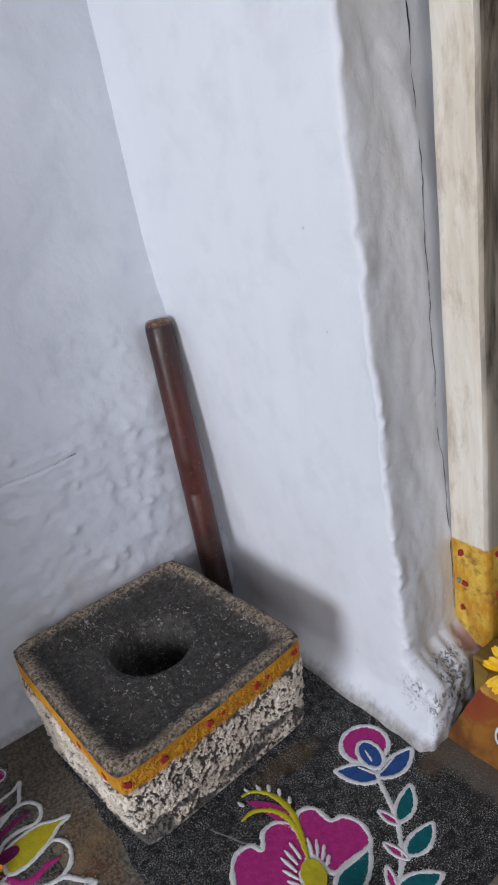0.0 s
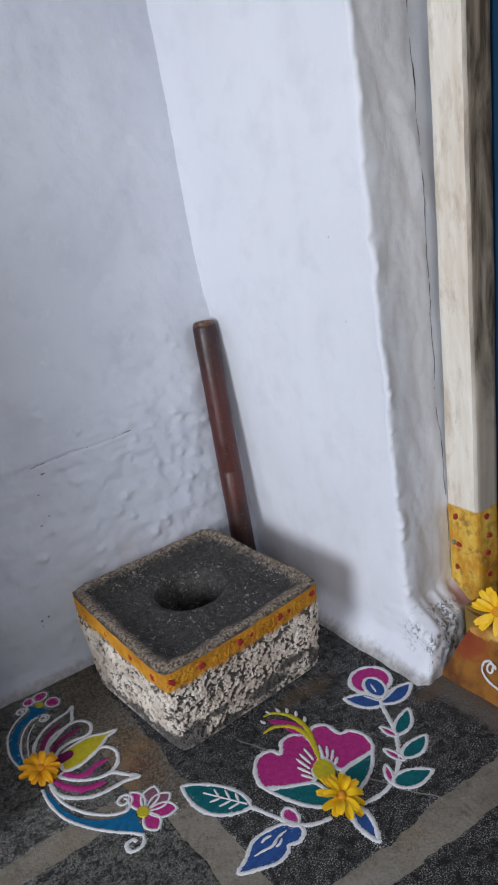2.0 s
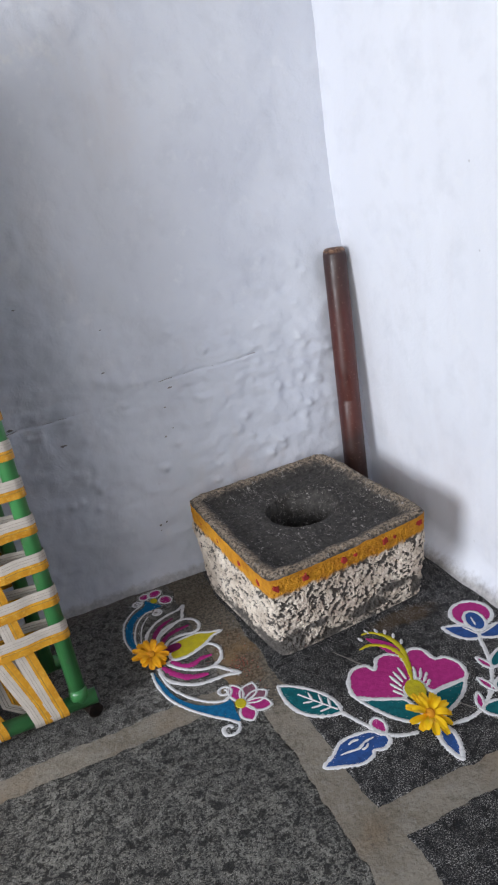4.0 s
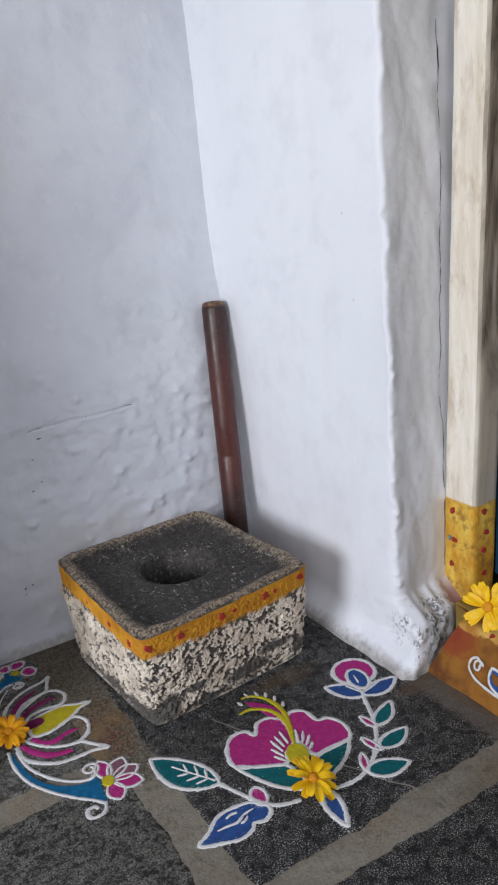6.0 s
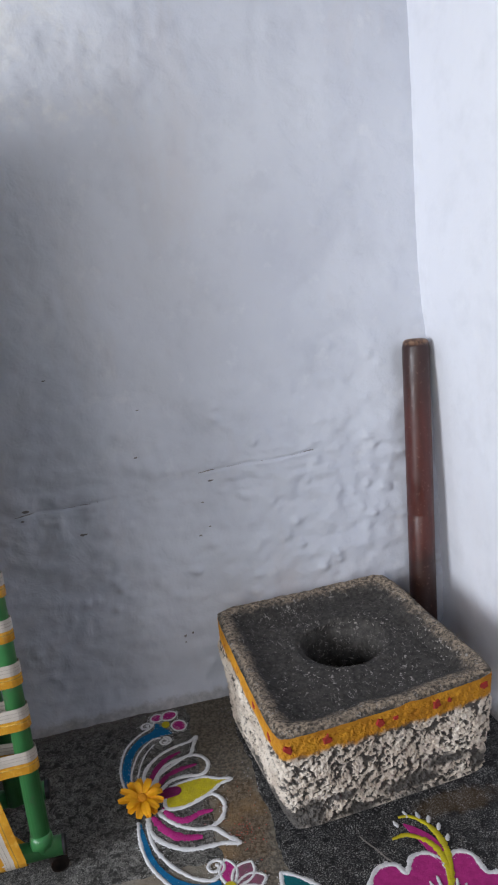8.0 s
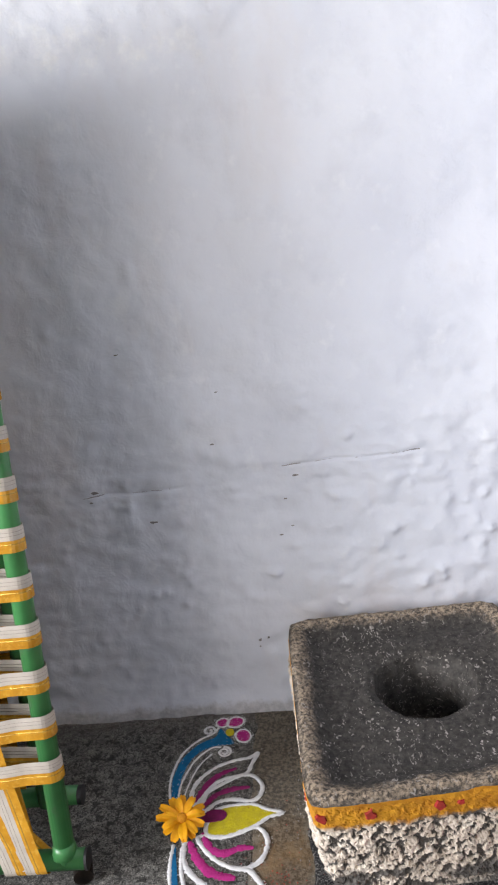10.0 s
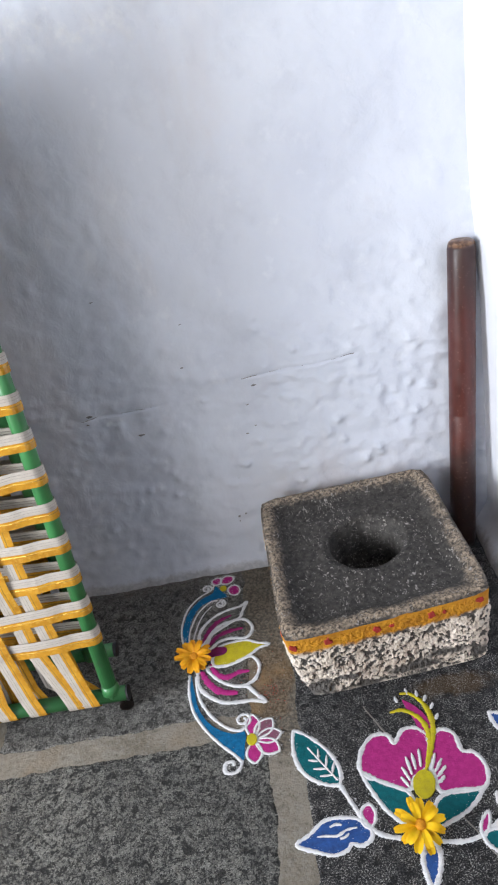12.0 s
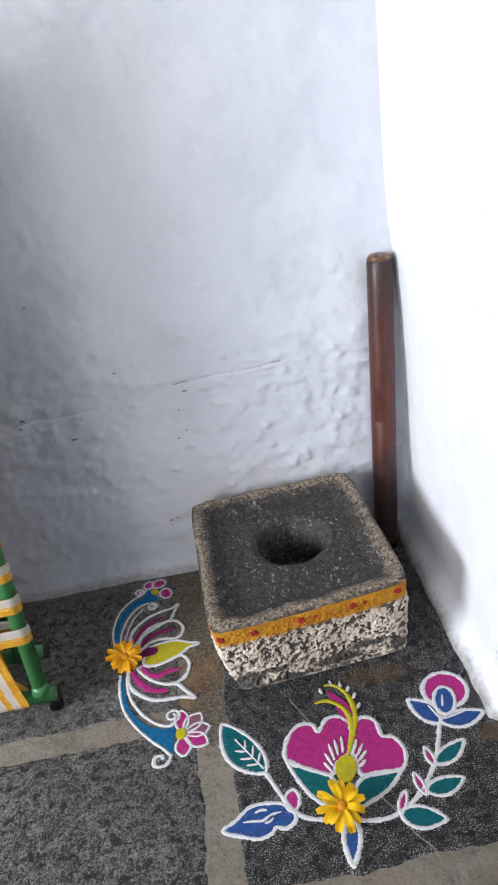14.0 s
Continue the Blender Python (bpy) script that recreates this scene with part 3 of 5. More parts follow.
for i, s in enumerate((-0.75, -0.35, 0.15, 0.6)):
    q0 = quad_point(MORTAR_TOP, -1, s)
    part("red_dot", red_dot((q0[0] + 0.0012, q0[1], 0.185), (-1, 0, 0), 0.006, i + 20), M_KUMKUM, mortar)

# ---- pestle ----


def pestle_wood():
    n = Nodes("pestle_polished_wood", 0.38, spec=0.5)
    z = n.axis(2)
    wob = n.math("ADD", z, n.math("MULTIPLY", n.noise(9, 3), 0.10))
    c = n.ramp(wob, (0.0, (0.020, 0.011, 0.010)), (0.27, (0.040, 0.016, 0.013)), (0.31, (0.095, 0.024, 0.017)), (0.56, (0.080, 0.020, 0.016)),
               (0.63, (0.050, 0.018, 0.015)), (0.69, (0.038, 0.016, 0.014)))
    streak = n.ramp(n.noise(70, 4, 0.6, 0, (1, 1, 0.08)), (0.42, 0.0), (0.7, 1.0))
    c = n.mix(n.math("MULTIPLY", streak, 0.5), c, (0.030, 0.010, 0.009))
    c = n.mix(n.math("MULTIPLY", n.ramp(n.noise(150, 3), (0.62, 0.0), (0.7, 1.0)), 0.35), c, (0.22, 0.13, 0.10))
    top = n.step(z, 0.640, 0.646)
    c = n.mix(n.math("MULTIPLY", top, n.ramp(n.noise(120, 3), (0.4, 0.2), (0.6, 0.9))), c, (0.26, 0.15, 0.09))
    n.bump(n.noise(90, 4, 0.6, 0, (1, 1, 0.1)), 0.35, 0.0015)
    return n.done(c, n.ramp(n.noise(40, 3), (0.35, 0.30), (0.7, 0.55)))


p0, p1 = Vector((-0.043, -0.072, 0.002)), Vector((-0.001, 0.010, 0.650))
levels = [0, 0.02, 0.2, 0.34, 0.47, 0.474, 0.478, 0.6, 0.75, 0.9, 0.975, 0.99, 1.0]
radii = [0.024, 0.0262, 0.0265, 0.0262, 0.0262, 0.0254, 0.0262, 0.0262, 0.0260, 0.0262, 0.0262, 0.0245, 0.0195]
pestle = thing("pestle", p0.x, p0.y, 0)
M_PESTLE = pestle_wood()
part("shaft", tube([p0.lerp(p1, s) for s in levels[:-1]], radii[:-1], 32), M_PESTLE, pestle, smooth=True)
part("worn_end", tube([p0.lerp(p1, s) for s in (0.9895, 0.996, 1.0, 1.0015)], [0.0246, 0.0225, 0.0185, 0.010], 32), M_PESTLE, pestle, "pale worn end grain", smooth=True)
tagged(pestle, "long dark red-brown wooden pestle leaning in the wall corner", "pestle")

# ---- folding cot leaning on the back wall ----


def tape_material(name, colour, second, gloss, dots):
    n = Nodes(name, gloss, spec=0.5)
    c = n.mix(n.ramp(n.noise(40, 4), (0.35, 0.0), (0.7, 1.0)), colour, second)
    if dots:
        c = n.mix(n.ramp(n.noise(120, 3, 0.6), (0.52, 0.0), (0.70, 0.5)), c, (0.72, 0.45, 0.08))
    n.bump(n.noise(300, 2), 0.2, 0.0006)
    return n.done(c)


M_TAPE_WHITE = tape_material("woven_tape_white", (0.52, 0.47, 0.41), (0.42, 0.37, 0.32), 0.5, False)
M_TAPE_YELLOW = tape_material("woven_tape_golden", (0.58, 0.29, 0.024), (0.40, 0.175, 0.014), 0.24, True)
M_TAPE_LINE = simple("tape_grey_thread", (0.20, 0.175, 0.15), (0.30, 0.27, 0.23), 40)
M_TAPE_GLINT = simple("tape_gold_thread", (0.80, 0.52, 0.12), (0.62, 0.34, 0.05), 130, 0.25, 0.8, 0.6, 260)
M_IRON = simple("dark_rusty_iron", (0.014, 0.011, 0.010), (0.028, 0.019, 0.014), 90, 0.6, 0.4, 0.6)
M_RUBBER = simple("black_plastic", (0.012, 0.012, 0.013), (0.02, 0.02, 0.02), 60, 0.5)


def green_paint():
    n = Nodes("green_gloss_paint", 0.33, spec=0.5)
    c = n.mix(n.ramp(n.noise(18, 4), (0.35, 0.0), (0.7, 1.0)), (0.058, 0.235, 0.075), (0.040, 0.165, 0.052))
    c = n.mix(n.math("MULTIPLY", n.ramp(n.noise(55, 4), (0.60, 0.0), (0.70, 1.0)), 0.5), c, (0.10, 0.14, 0.09))
    n.bump(n.noise(130, 3), 0.12, 0.001)
    return n.done(c)


M_GREEN = green_paint()
TUBE_R = 0.0142
COT = Vector((-0.797, -0.366, 0.043))
CU = Vector((-1.0, 0.0, 0.0))
CV = Vector((-0.030, 0.160, 0.98)).normalized()
CN = Vector((0.0, -0.987, 0.161))


def on_cot(u, s, n):
    return COT + CU * u + CV * s + CN * n


def rail(s):
    """How far the near side rail stands out at height s: it leans a little."""
    return -0.006 - 0.014 * s


cot = thing("folding_cot", COT.x - 0.35, COT.y, 0, "green folding cot with white and golden tape, standing on end", "cot")
COT_W, COT_L = 0.92, 1.12
part("post", tube([on_cot(rail(0), 0, 0), on_cot(rail(COT_L), COT_L, 0)], TUBE_R, 18), M_GREEN, cot, smooth=True)
part("post", tube([on_cot(COT_W, 0, 0), on_cot(COT_W, COT_L, 0)], TUBE_R, 18), M_GREEN, cot, smooth=True)
part("end_bar", tube([on_cot(-0.034, 0, 0), on_cot(COT_W + 0.03, 0, 0)], TUBE_R, 18), M_GREEN, cot, smooth=True)
part("end_bar", tube([on_cot(-0.02, COT_L, 0), on_cot(COT_W + 0.02, COT_L, 0)], TUBE_R, 18), M_GREEN, cot, smooth=True)
part("end_cap", tube([on_cot(-0.034, 0, 0), on_cot(-0.0375, 0, 0)], 0.0152, 18), M_RUBBER, cot, "black plastic end cap")
part("weld", tube([on_cot(rail(0), 0.008, 0), on_cot(rail(0), 0.018, 0), on_cot(rail(0), 0.026, 0)], [0.0180, 0.0165, 0.015], 16), M_GREEN, cot, smooth=True)
# rear leg frame, folded behind
part("rear_post", tube([on_cot(0.028, 0.05, -0.052), on_cot(0.028, COT_L - 0.03, -0.052)], 0.0125, 14), M_GREEN, cot, smooth=True)
part("rear_bar", tube([on_cot(-0.016, 0.055, -0.062), on_cot(COT_W, 0.055, -0.062)], 0.0135, 16), M_GREEN, cot, smooth=True)
part("end_cap", tube([on_cot(-0.016, 0.055, -0.062), on_cot(-0.022, 0.055, -0.062)], 0.0140, 16), M_RUBBER, cot, "black plastic end cap")
part("folded_leg", tube([on_cot(0.285, -0.004, 0.012), on_cot(0.30, 0.002, 0.05), on_cot(0.315, 0.02, 0.09)], 0.0125, 14), M_GREEN, cot, smooth=True)


def hollow_foot(c, axis, r, length):
    axis = Vector(axis).normalized()
    rings = [(0, r), (length, r), (length, r * 0.74), (length * 0.2, r * 0.74)]
    v, f = tube([Vector(c) + axis * d for d, _ in rings], [q for _, q in rings], 16, caps=False)
    f.append(tuple(3 * 16 + k for k in range(16)))
    f.append(tuple(range(15, -1, -1)))
    return v, f


for u in (-0.020, COT_W):
    part("hollow_foot", hollow_foot(on_cot(u, 0, 0) + Vector((0, 0.018, -0.0285)), (0.25, -1, -0.02), 0.0135, 0.024), M_IRON, cot, "open end of a dark steel foot tube")


def ribbon(path, across, width, thick=0.0012):
    """Flat tape along path with a slightly crowned section; across: the tape's side way at each point."""
    verts, faces = [], []
    n = len(path)
    for i, p in enumerate(path):
        d = (path[min(i + 1, n - 1)] - path[max(i - 1, 0)]).normalized()
        a = (across - d * across.dot(d)).normalized()
        up = a.cross(d)
        for s, h in ((-0.5, 0.0), (-0.47, 0.9), (0.0, 1.15), (0.47, 0.9), (0.5, 0.0), (0.0, -0.2)):
            verts.append(p + a * (s * width) + up * (h * thick))
    for i in range(n - 1):
        for k in range(6):
            faces.append((i * 6 + k, i * 6 + (k + 1) % 6, (i + 1) * 6 + (k + 1) % 6, (i + 1) * 6 + k))
    faces += [tuple(range(5, -1, -1)), tuple((n - 1) * 6 + k for k in range(6))]
    return [tuple(v) for v in verts], faces


PITCH = 0.0645
UP = [0.143 + PITCH * k for k in range(15)]
ACROSS = [0.046 + 0.045 * j for j in range(19)]


def over(j, k):
    return j == 0 or (j - k) % 4 < 2


def tape_pair(path, across, offset_way, turn=1):
    strap = part("strap", ribbon([p + offset_way * 0.0082 for p in path], across * turn, 0.0166), M_TAPE_WHITE, cot, "white woven tape")
    part("golden_tape", ribbon([p - offset_way * 0.0082 for p in path], across * turn, 0.0160), M_TAPE_YELLOW, strap, "shiny golden tape")
    part("gold_thread", ribbon([p - offset_way * 0.0050 for p in path], across * turn, 0.0024, 0.0020), M_TAPE_GLINT, strap)
    for off in (0.0058, 0.0105):
        part("thread", ribbon([p + offset_way * off for p in path], across * turn, 0.0009, 0.0019), M_TAPE_LINE, strap)


rng = random.Random(5)
for k, s in enumerate(UP):
    wob = rng.uniform(-0.004, 0.004)
    path = [on_cot(COT_W * 0.9, s + PITCH * 0.55, -0.019), on_cot(0.35, s + PITCH * 0.35, -0.019), on_cot(0.03, s + PITCH * 0.05, -0.0175)]
    for i in range(13):
        w = math.pi * i / 12
        path.append(on_cot(rail(s) - 0.0168 * math.sin(w), s, -0.0168 * math.cos(w)))
    path.append(on_cot(0.022, s, 0.0172))
    for j, u in enumerate(ACROSS):
        path.append(on_cot(u, s - 0.10 * u * (0.35 + 0.05 * (k % 3)) + wob * j * 0.25, 0.0172 + (0.0026 if over(j, k) else -0.0022)))
    tape_pair(path, CV, CV, -1)
for j, u in enumerate(ACROSS):
    lean = rng.uniform(-0.010, 0.012)
    path = [on_cot(u + 0.02, 1.08, -0.022), on_cot(u + 0.045, 0.35, -0.022), on_cot(u + 0.012, 0.03, -0.0185)]
    foot = u + {1: -0.030, 2: 0.0, 3: 0.012}.get(j, rng.uniform(-0.012, 0.012))
    for i in range(13):
        w = math.pi * i / 12
        path.append(on_cot(foot, -0.0168 * math.sin(w), -0.0168 * math.cos(w)))
    path.append(on_cot(foot + 0.006, 0.03, 0.0172))
    for k, s in enumerate(UP):
        path.append(on_cot(u + 0.028 * min(1, s / 0.3) + lean * min(1, s / 0.25), s, 0.0172 + (-0.0036 if over(j, k) else 0.0036)))
    tape_pair(path, CU, CU, 1)

# the folded second half carries the same webbing
for k in range(17):
    s = 0.11 + 0.0585 * k
    tape_pair([on_cot(u, s + 0.012 * math.sin(7 * u + k), -0.060) for u in np.arange(0.034, COT_W, 0.05)], CV, CV, -1)
for j in range(17):
    u = 0.075 + 0.049 * j
    tape_pair([on_cot(u + 0.02 * s, s, -0.064) for s in np.arange(0.055, 1.08, 0.06)], CU, CU, 1)

# ---- doorway: frame, open blue leaf, painted threshold ----


def jamb_paint():
    n = Nodes("cream_paint_on_wood", 0.65, spec=0.35)
    z, y = n.axis(2), n.axis(1)
    streak = n.noise(16, 5, 0.65, 0.4, (1, 1, 0.16))
    cream = n.mix(n.ramp(streak, (0.36, 0.0), (0.66, 1.0)), (0.90, 0.85, 0.76), (0.68, 0.58, 0.45))
    cream = n.mix(n.math("MULTIPLY", n.ramp(n.noise(30, 6, 0.75, 0.3, (1, 1, 0.35)), (0.50, 0.0), (0.68, 1.0)), 0.5), cream, (0.40, 0.30, 0.20))
    bare = n.mix(n.ramp(n.noise(26, 5, 0.65, 1.0, (1, 1, 0.16)), (0.42, 0.0), (0.66, 1.0)), (0.085, 0.064, 0.047), (0.40, 0.34, 0.27))
    pale = n.step(n.math("ADD", z, n.math("MULTIPLY", n.noise(14, 5, 0.7, 0.5, (1, 1, 0.3)), 0.5)), 0.86, 0.66)
    bare = n.mix(n.math("MULTIPLY", pale, 0.8), bare, (0.52, 0.46, 0.38))
    strips = n.ramp(n.noise(34, 3, 0.5, 0.6, (1, 1, 0.10)), (0.56, 0.0), (0.60, 1.0))
    bare = n.mix(n.math("MULTIPLY", strips, 0.5), bare, (0.46, 0.41, 0.35))
    side = n.step(n.math("MULTIPLY", n.normal_axis(1), -1.0), 0.6, 0.8)
    c = n.mix(side, cream, bare)
    yel = n.mix(n.ramp(n.noise(22, 5, 0.65, 0, (1, 1, 0.5)), (0.40, 0.0), (0.60, 1.0)), (0.82, 0.58, 0.10), (0.58, 0.27, 0.02))
    yel = n.mix(n.ramp(n.noise(34, 5, 0.75), (0.50, 0.0), (0.64, 0.75)), yel, (0.24, 0.11, 0.03))
    c = n.mix(n.math("SUBTRACT", 1.0, n.step(n.math("ADD", z, n.math("MULTIPLY", n.noise(40, 3), 0.012)), 0.288, 0.293)), c, yel)
    b = n.bump(n.noise(28, 5, 0.65, 0.5, (1, 1, 0.14)), 0.6, 0.004)
    n.bump(n.noise(200, 3), 0.3, 0.001, b)
    return n.done(c)


M_JAMB = jamb_paint()


def wobbly_post(x0, y0, x1, y1, z0, z1, amp, seed, lean=0.0):
    """A square post with softened, worn arrises."""
    ring2 = []
    c = 0.005
    for (ax, ay), (bx, by) in (((x0, y1 - c), (x0, y0 + c)), ((x0 + c, y0), (x1 - c, y0)), ((x1, y0 + c), (x1, y1 - c)), ((x1 - c, y1), (x0 + c, y1))):
        for k in range(7):
            ring2.append((ax + (bx - ax) * k / 6, ay + (by - ay) * k / 6))
    rows = [z0 + (z1 - z0) * i / 130 for i in range(131)]
    v, f = [], []
    for z in rows:
        for x, y in ring2:
            v.append((x + amp * fbm(x, y, z + seed, 9), y + amp * fbm(y, x, z + seed + 4, 9) + lean * (z - z0), z))
    m = len(ring2)
    for i in range(len(rows) - 1):
        for k in range(m):
            f.append((i * m + k, i * m + (k + 1) % m, (i + 1) * m + (k + 1) % m, (i + 1) * m + k))
    f += [tuple(range(m)), tuple((len(rows) - 1) * m + k for k in range(m))]
    return v, f


frame_thing = thing("door_frame", 0.2, -0.54, 0, "weathered cream wooden door frame with a turmeric-yellow foot and red dots", "door frame")
part("jamb", wobbly_post(0.178, -0.566, 0.241, -0.492, 0.085, 2.0, 0.0016, 1, -0.037), M_JAMB, frame_thing, smooth=True)
part("jamb", wobbly_post(0.178, -1.33, 0.236, -1.262, 0.085, 2.0, 0.003, 9), M_JAMB, frame_thing, smooth=True)
part("lintel", box(bmesh.new(), 0.178, -1.33, 1.96, 0.236, -0.497, 2.03, 0.004), M_JAMB, frame_thing)
for i, (y, z) in enumerate(((-0.522, 0.262), (-0.526, 0.205), (-0.518, 0.152))):
    part("red_dot", red_dot((0.1755, y, z), (-1, 0, 0), 0.0062, i + 40), M_KUMKUM, frame_thing)
for i, (x, z) in enumerate(((0.205, 0.268), (0.212, 0.225), (0.207, 0.188), (0.210, 0.140))):
    part("red_dot", red_dot((x, -0.5675 - 0.037 * (z - 0.085), z), (0, -1, 0), 0.0066, i + 50), M_KUMKUM, frame_thing)
part("flake", red_dot((0.1755, -0.514, 0.205), (-1, 0, 0), 0.005, 61), simple("grey_blue_fleck", (0.20, 0.28, 0.30), (0.16, 0.2, 0.2), 50), frame_thing)


def blue_paint():
    n = Nodes("scuffed_blue_paint", 0.42, spec=0.5)
    c = n.mix(n.ramp(n.noise(7, 4, 0.6, 0, (1, 1, 0.3)), (0.35, 0.0), (0.7, 1.0)), (0.011, 0.058, 0.120), (0.006, 0.026, 0.048))
    # the shade on the leaf's upper part, painted as a near-black blob
    grime_shade = n.blob(0.42, 1.02, 0.19, 0.34, 0.5, (0, 2))
    c = n.mix(n.math("MULTIPLY", grime_shade, 0.8), c, (0.007, 0.012, 0.012))
    scuff = n.ramp(n.noise(60, 4, 0.65, 0.3, (1, 1, 0.12)), (0.58, 0.0), (0.68, 1.0))
    gate = n.ramp(n.noise(7, 4, 0.6), (0.48, 0.0), (0.62, 1.0))
    c = n.mix(n.math("MULTIPLY", n.math("MULTIPLY", scuff, gate), 0.8), c, (0.15, 0.21, 0.22))
    n.bump(n.noise(50, 4, 0.6, 0, (1, 1, 0.15)), 0.3, 0.001)
    return n.done(c)


M_BLUE = blue_paint()
# the stile's own blue carries the extra light that its edge catches
M_BLUE_LIT = simple("lit_blue_paint", (0.009, 0.055, 0.120), (0.005, 0.030, 0.070), 8, 0.4, 0.3, stretch=(1, 1, 0.2))
door = thing("door_1", 0.24, -0.58, 0.05, "scuffed dark blue wooden door leaf standing open inwards", "door", kind="structure")


def leaf_box(u0, z0, u1, z1, n0, n1, bevel=0.002):
    """Box on the open leaf: u from the hinge inwards, n out of its face."""
    return box(bmesh.new(), 0.244 + u0, -0.616 - n1, z0, 0.244 + u1, -0.616 - n0, z1, bevel)


part("board", leaf_box(0.0, 0.125, 0.028, 2.0, -0.052, 0.002, 0.003), M_BLUE_LIT, door)
part("board", leaf_box(0.0295, 0.125, 0.178, 2.0, -0.050, 0.0005, 0.003), M_BLUE, door)
part("board", leaf_box(0.1795, 0.125, 0.285, 2.0, -0.051, -0.0005, 0.003), M_BLUE, door)
bolt = part("sliding_bolt", merge(tube([(0.322, -0.625, 0.926), (0.415, -0.625, 0.936)], 0.005, 10), tube([(0.330, -0.625, 0.927), (0.330, -0.650, 0.915)], 0.004, 10)), M_IRON, door, smooth=True)
part("bolt_keeper", leaf_box(0.118, 0.910, 0.122, 0.945, 0.0, 0.012), M_IRON, door)
part("bolt_keeper", leaf_box(0.156, 0.915, 0.160, 0.950, 0.0, 0.012), M_IRON, door)
part("hasp_plate", leaf_box(0.195, 0.845, 0.228, 0.885, 0.0, 0.004), M_IRON, door)
part("hasp", leaf_box(0.152, 0.835, 0.166, 0.895, 0.0, 0.008), M_IRON, door)
part("latch_ring", tube([(0.455 + 0.018 * math.cos(w), -0.630, 0.955 + 0.018 * math.sin(w)) for w in (2 * math.pi * k / 16 for k in range(17))], 0.003, 8), M_IRON, door, smooth=True)
part("patch", leaf_box(0.050, 0.83, 0.058, 0.86, 0.0, 0.0015, 0.0), M_IRON, door)
part("patch", leaf_box(0.080, 0.735, 0.089, 0.77, 0.0, 0.002, 0.0), M_IRON, door)


M_SCRATCH = simple("bare_scratch", (0.14, 0.17, 0.19), (0.08, 0.10, 0.12), 80, 0.7)
rs = random.Random(21)
for k in range(26):
    u, z = rs.uniform(0.01, 0.27), rs.choice((rs.uniform(0.15, 0.75), rs.uniform(0.15, 0.75), rs.uniform(0.75, 1.2)))
    size, slant = rs.uniform(0.006, 0.05) * (1.4 if k < 5 else 0.8), rs.uniform(-0.15, 0.15)
    q = [Vector((0.244 + u + slant * size * i, -0.6168, z + size * i)) for i in (0.0, 0.3, 0.6, 1.0)]
    part("scratch", tube(q, [0.0003, 0.0006, 0.0005, 0.0002], 5), M_SCRATCH, door)


def threshold_paint():
    n = Nodes("ochre_brown_threshold_paint", 0.75, spec=0.3)
    z = n.axis(2)
    c = n.mix(n.ramp(n.noise(13, 5, 0.6), (0.42, 0.0), (0.60, 1.0)), (0.30, 0.125, 0.018), (0.13, 0.046, 0.012))
    red = n.ramp(n.noise(9, 4), (0.55, 0.0), (0.68, 1.0))
    c = n.mix(n.math("MULTIPLY", red, 0.55), c, (0.22, 0.035, 0.015))
    smear = n.blob(-0.625, 0.085, 0.055, 0.045, 0.5, (1, 2))
    c = n.mix(n.math("MULTIPLY", smear, 0.7), c, (0.24, 0.035, 0.015))
    yel = n.mix(n.ramp(n.noise(30, 4), (0.38, 0.0), (0.64, 1.0)), (0.68, 0.45, 0.12), (0.42, 0.18, 0.03))
    c = n.mix(n.step(n.math("ADD", z, n.math("MULTIPLY", n.noise(34, 4, 0.7), 0.026)), 0.1095, 0.1125), c, yel)
    n.bump(n.noise(45, 4), 0.45, 0.003)
    return n.done(c)


M_THRESHOLD = threshold_paint()


def face_x(z):
    return 0.048 + 0.40 * z


threshold = thing("threshold", 0.09, -0.95, 0, "ochre-brown painted stone threshold with a yellow lip", "threshold")
section = [(0.040, -0.02), (0.048, 0.0), (face_x(0.03), 0.03), (face_x(0.06), 0.06), (face_x(0.085), 0.085), (face_x(0.098), 0.098), (face_x(0.104) + 0.001, 0.106),
           (face_x(0.105) + 0.007, 0.110), (0.118, 0.110), (0.128, 0.105), (0.15, 0.100), (0.15, -0.02)]


def threshold_point(i, y):
    x, z = section[int(i)]
    end = -0.569 - 0.42 * max(0.0, z) * smoothstep(0.125, 0.115, x)
    y = -1.36 + (y + 1.36) * (end + 1.36) / (1.36 - 0.569)
    return x + 0.005 * fbm(x, y, z, 9), y, z + 0.003 * fbm(x, y, z, 14) * (1 if z > 0.02 else 0)


part("step", sheet(range(len(section)), np.arange(-1.36, -0.569, 0.012), threshold_point), M_THRESHOLD, threshold, smooth=True)
M_SILL = simple("sill_yellow_paint", (0.38, 0.25, 0.05), (0.22, 0.13, 0.03), 22, 0.6, 0.4, stretch=(1, 0.2, 1))
part("sill", box(bmesh.new(), 0.130, -1.36, 0.02, 0.195, -0.570, 0.109, 0.006), M_SILL, threshold, "worn yellow wooden sill")
for i, (y, z) in enumerate(((-0.690, 0.108), (-0.735, 0.109), (-0.80, 0.108))):
    part("red_dot", red_dot((face_x(z) + 0.002, y, z), (-0.6, 0, 0.8), 0.0045, i + 70), M_KUMKUM, threshold)

# ---- powder drawings on the floor (centimetres about the drawing's origin) ----
LINE_Z = 0.0
from mathutils.geometry import tessellate_polygon


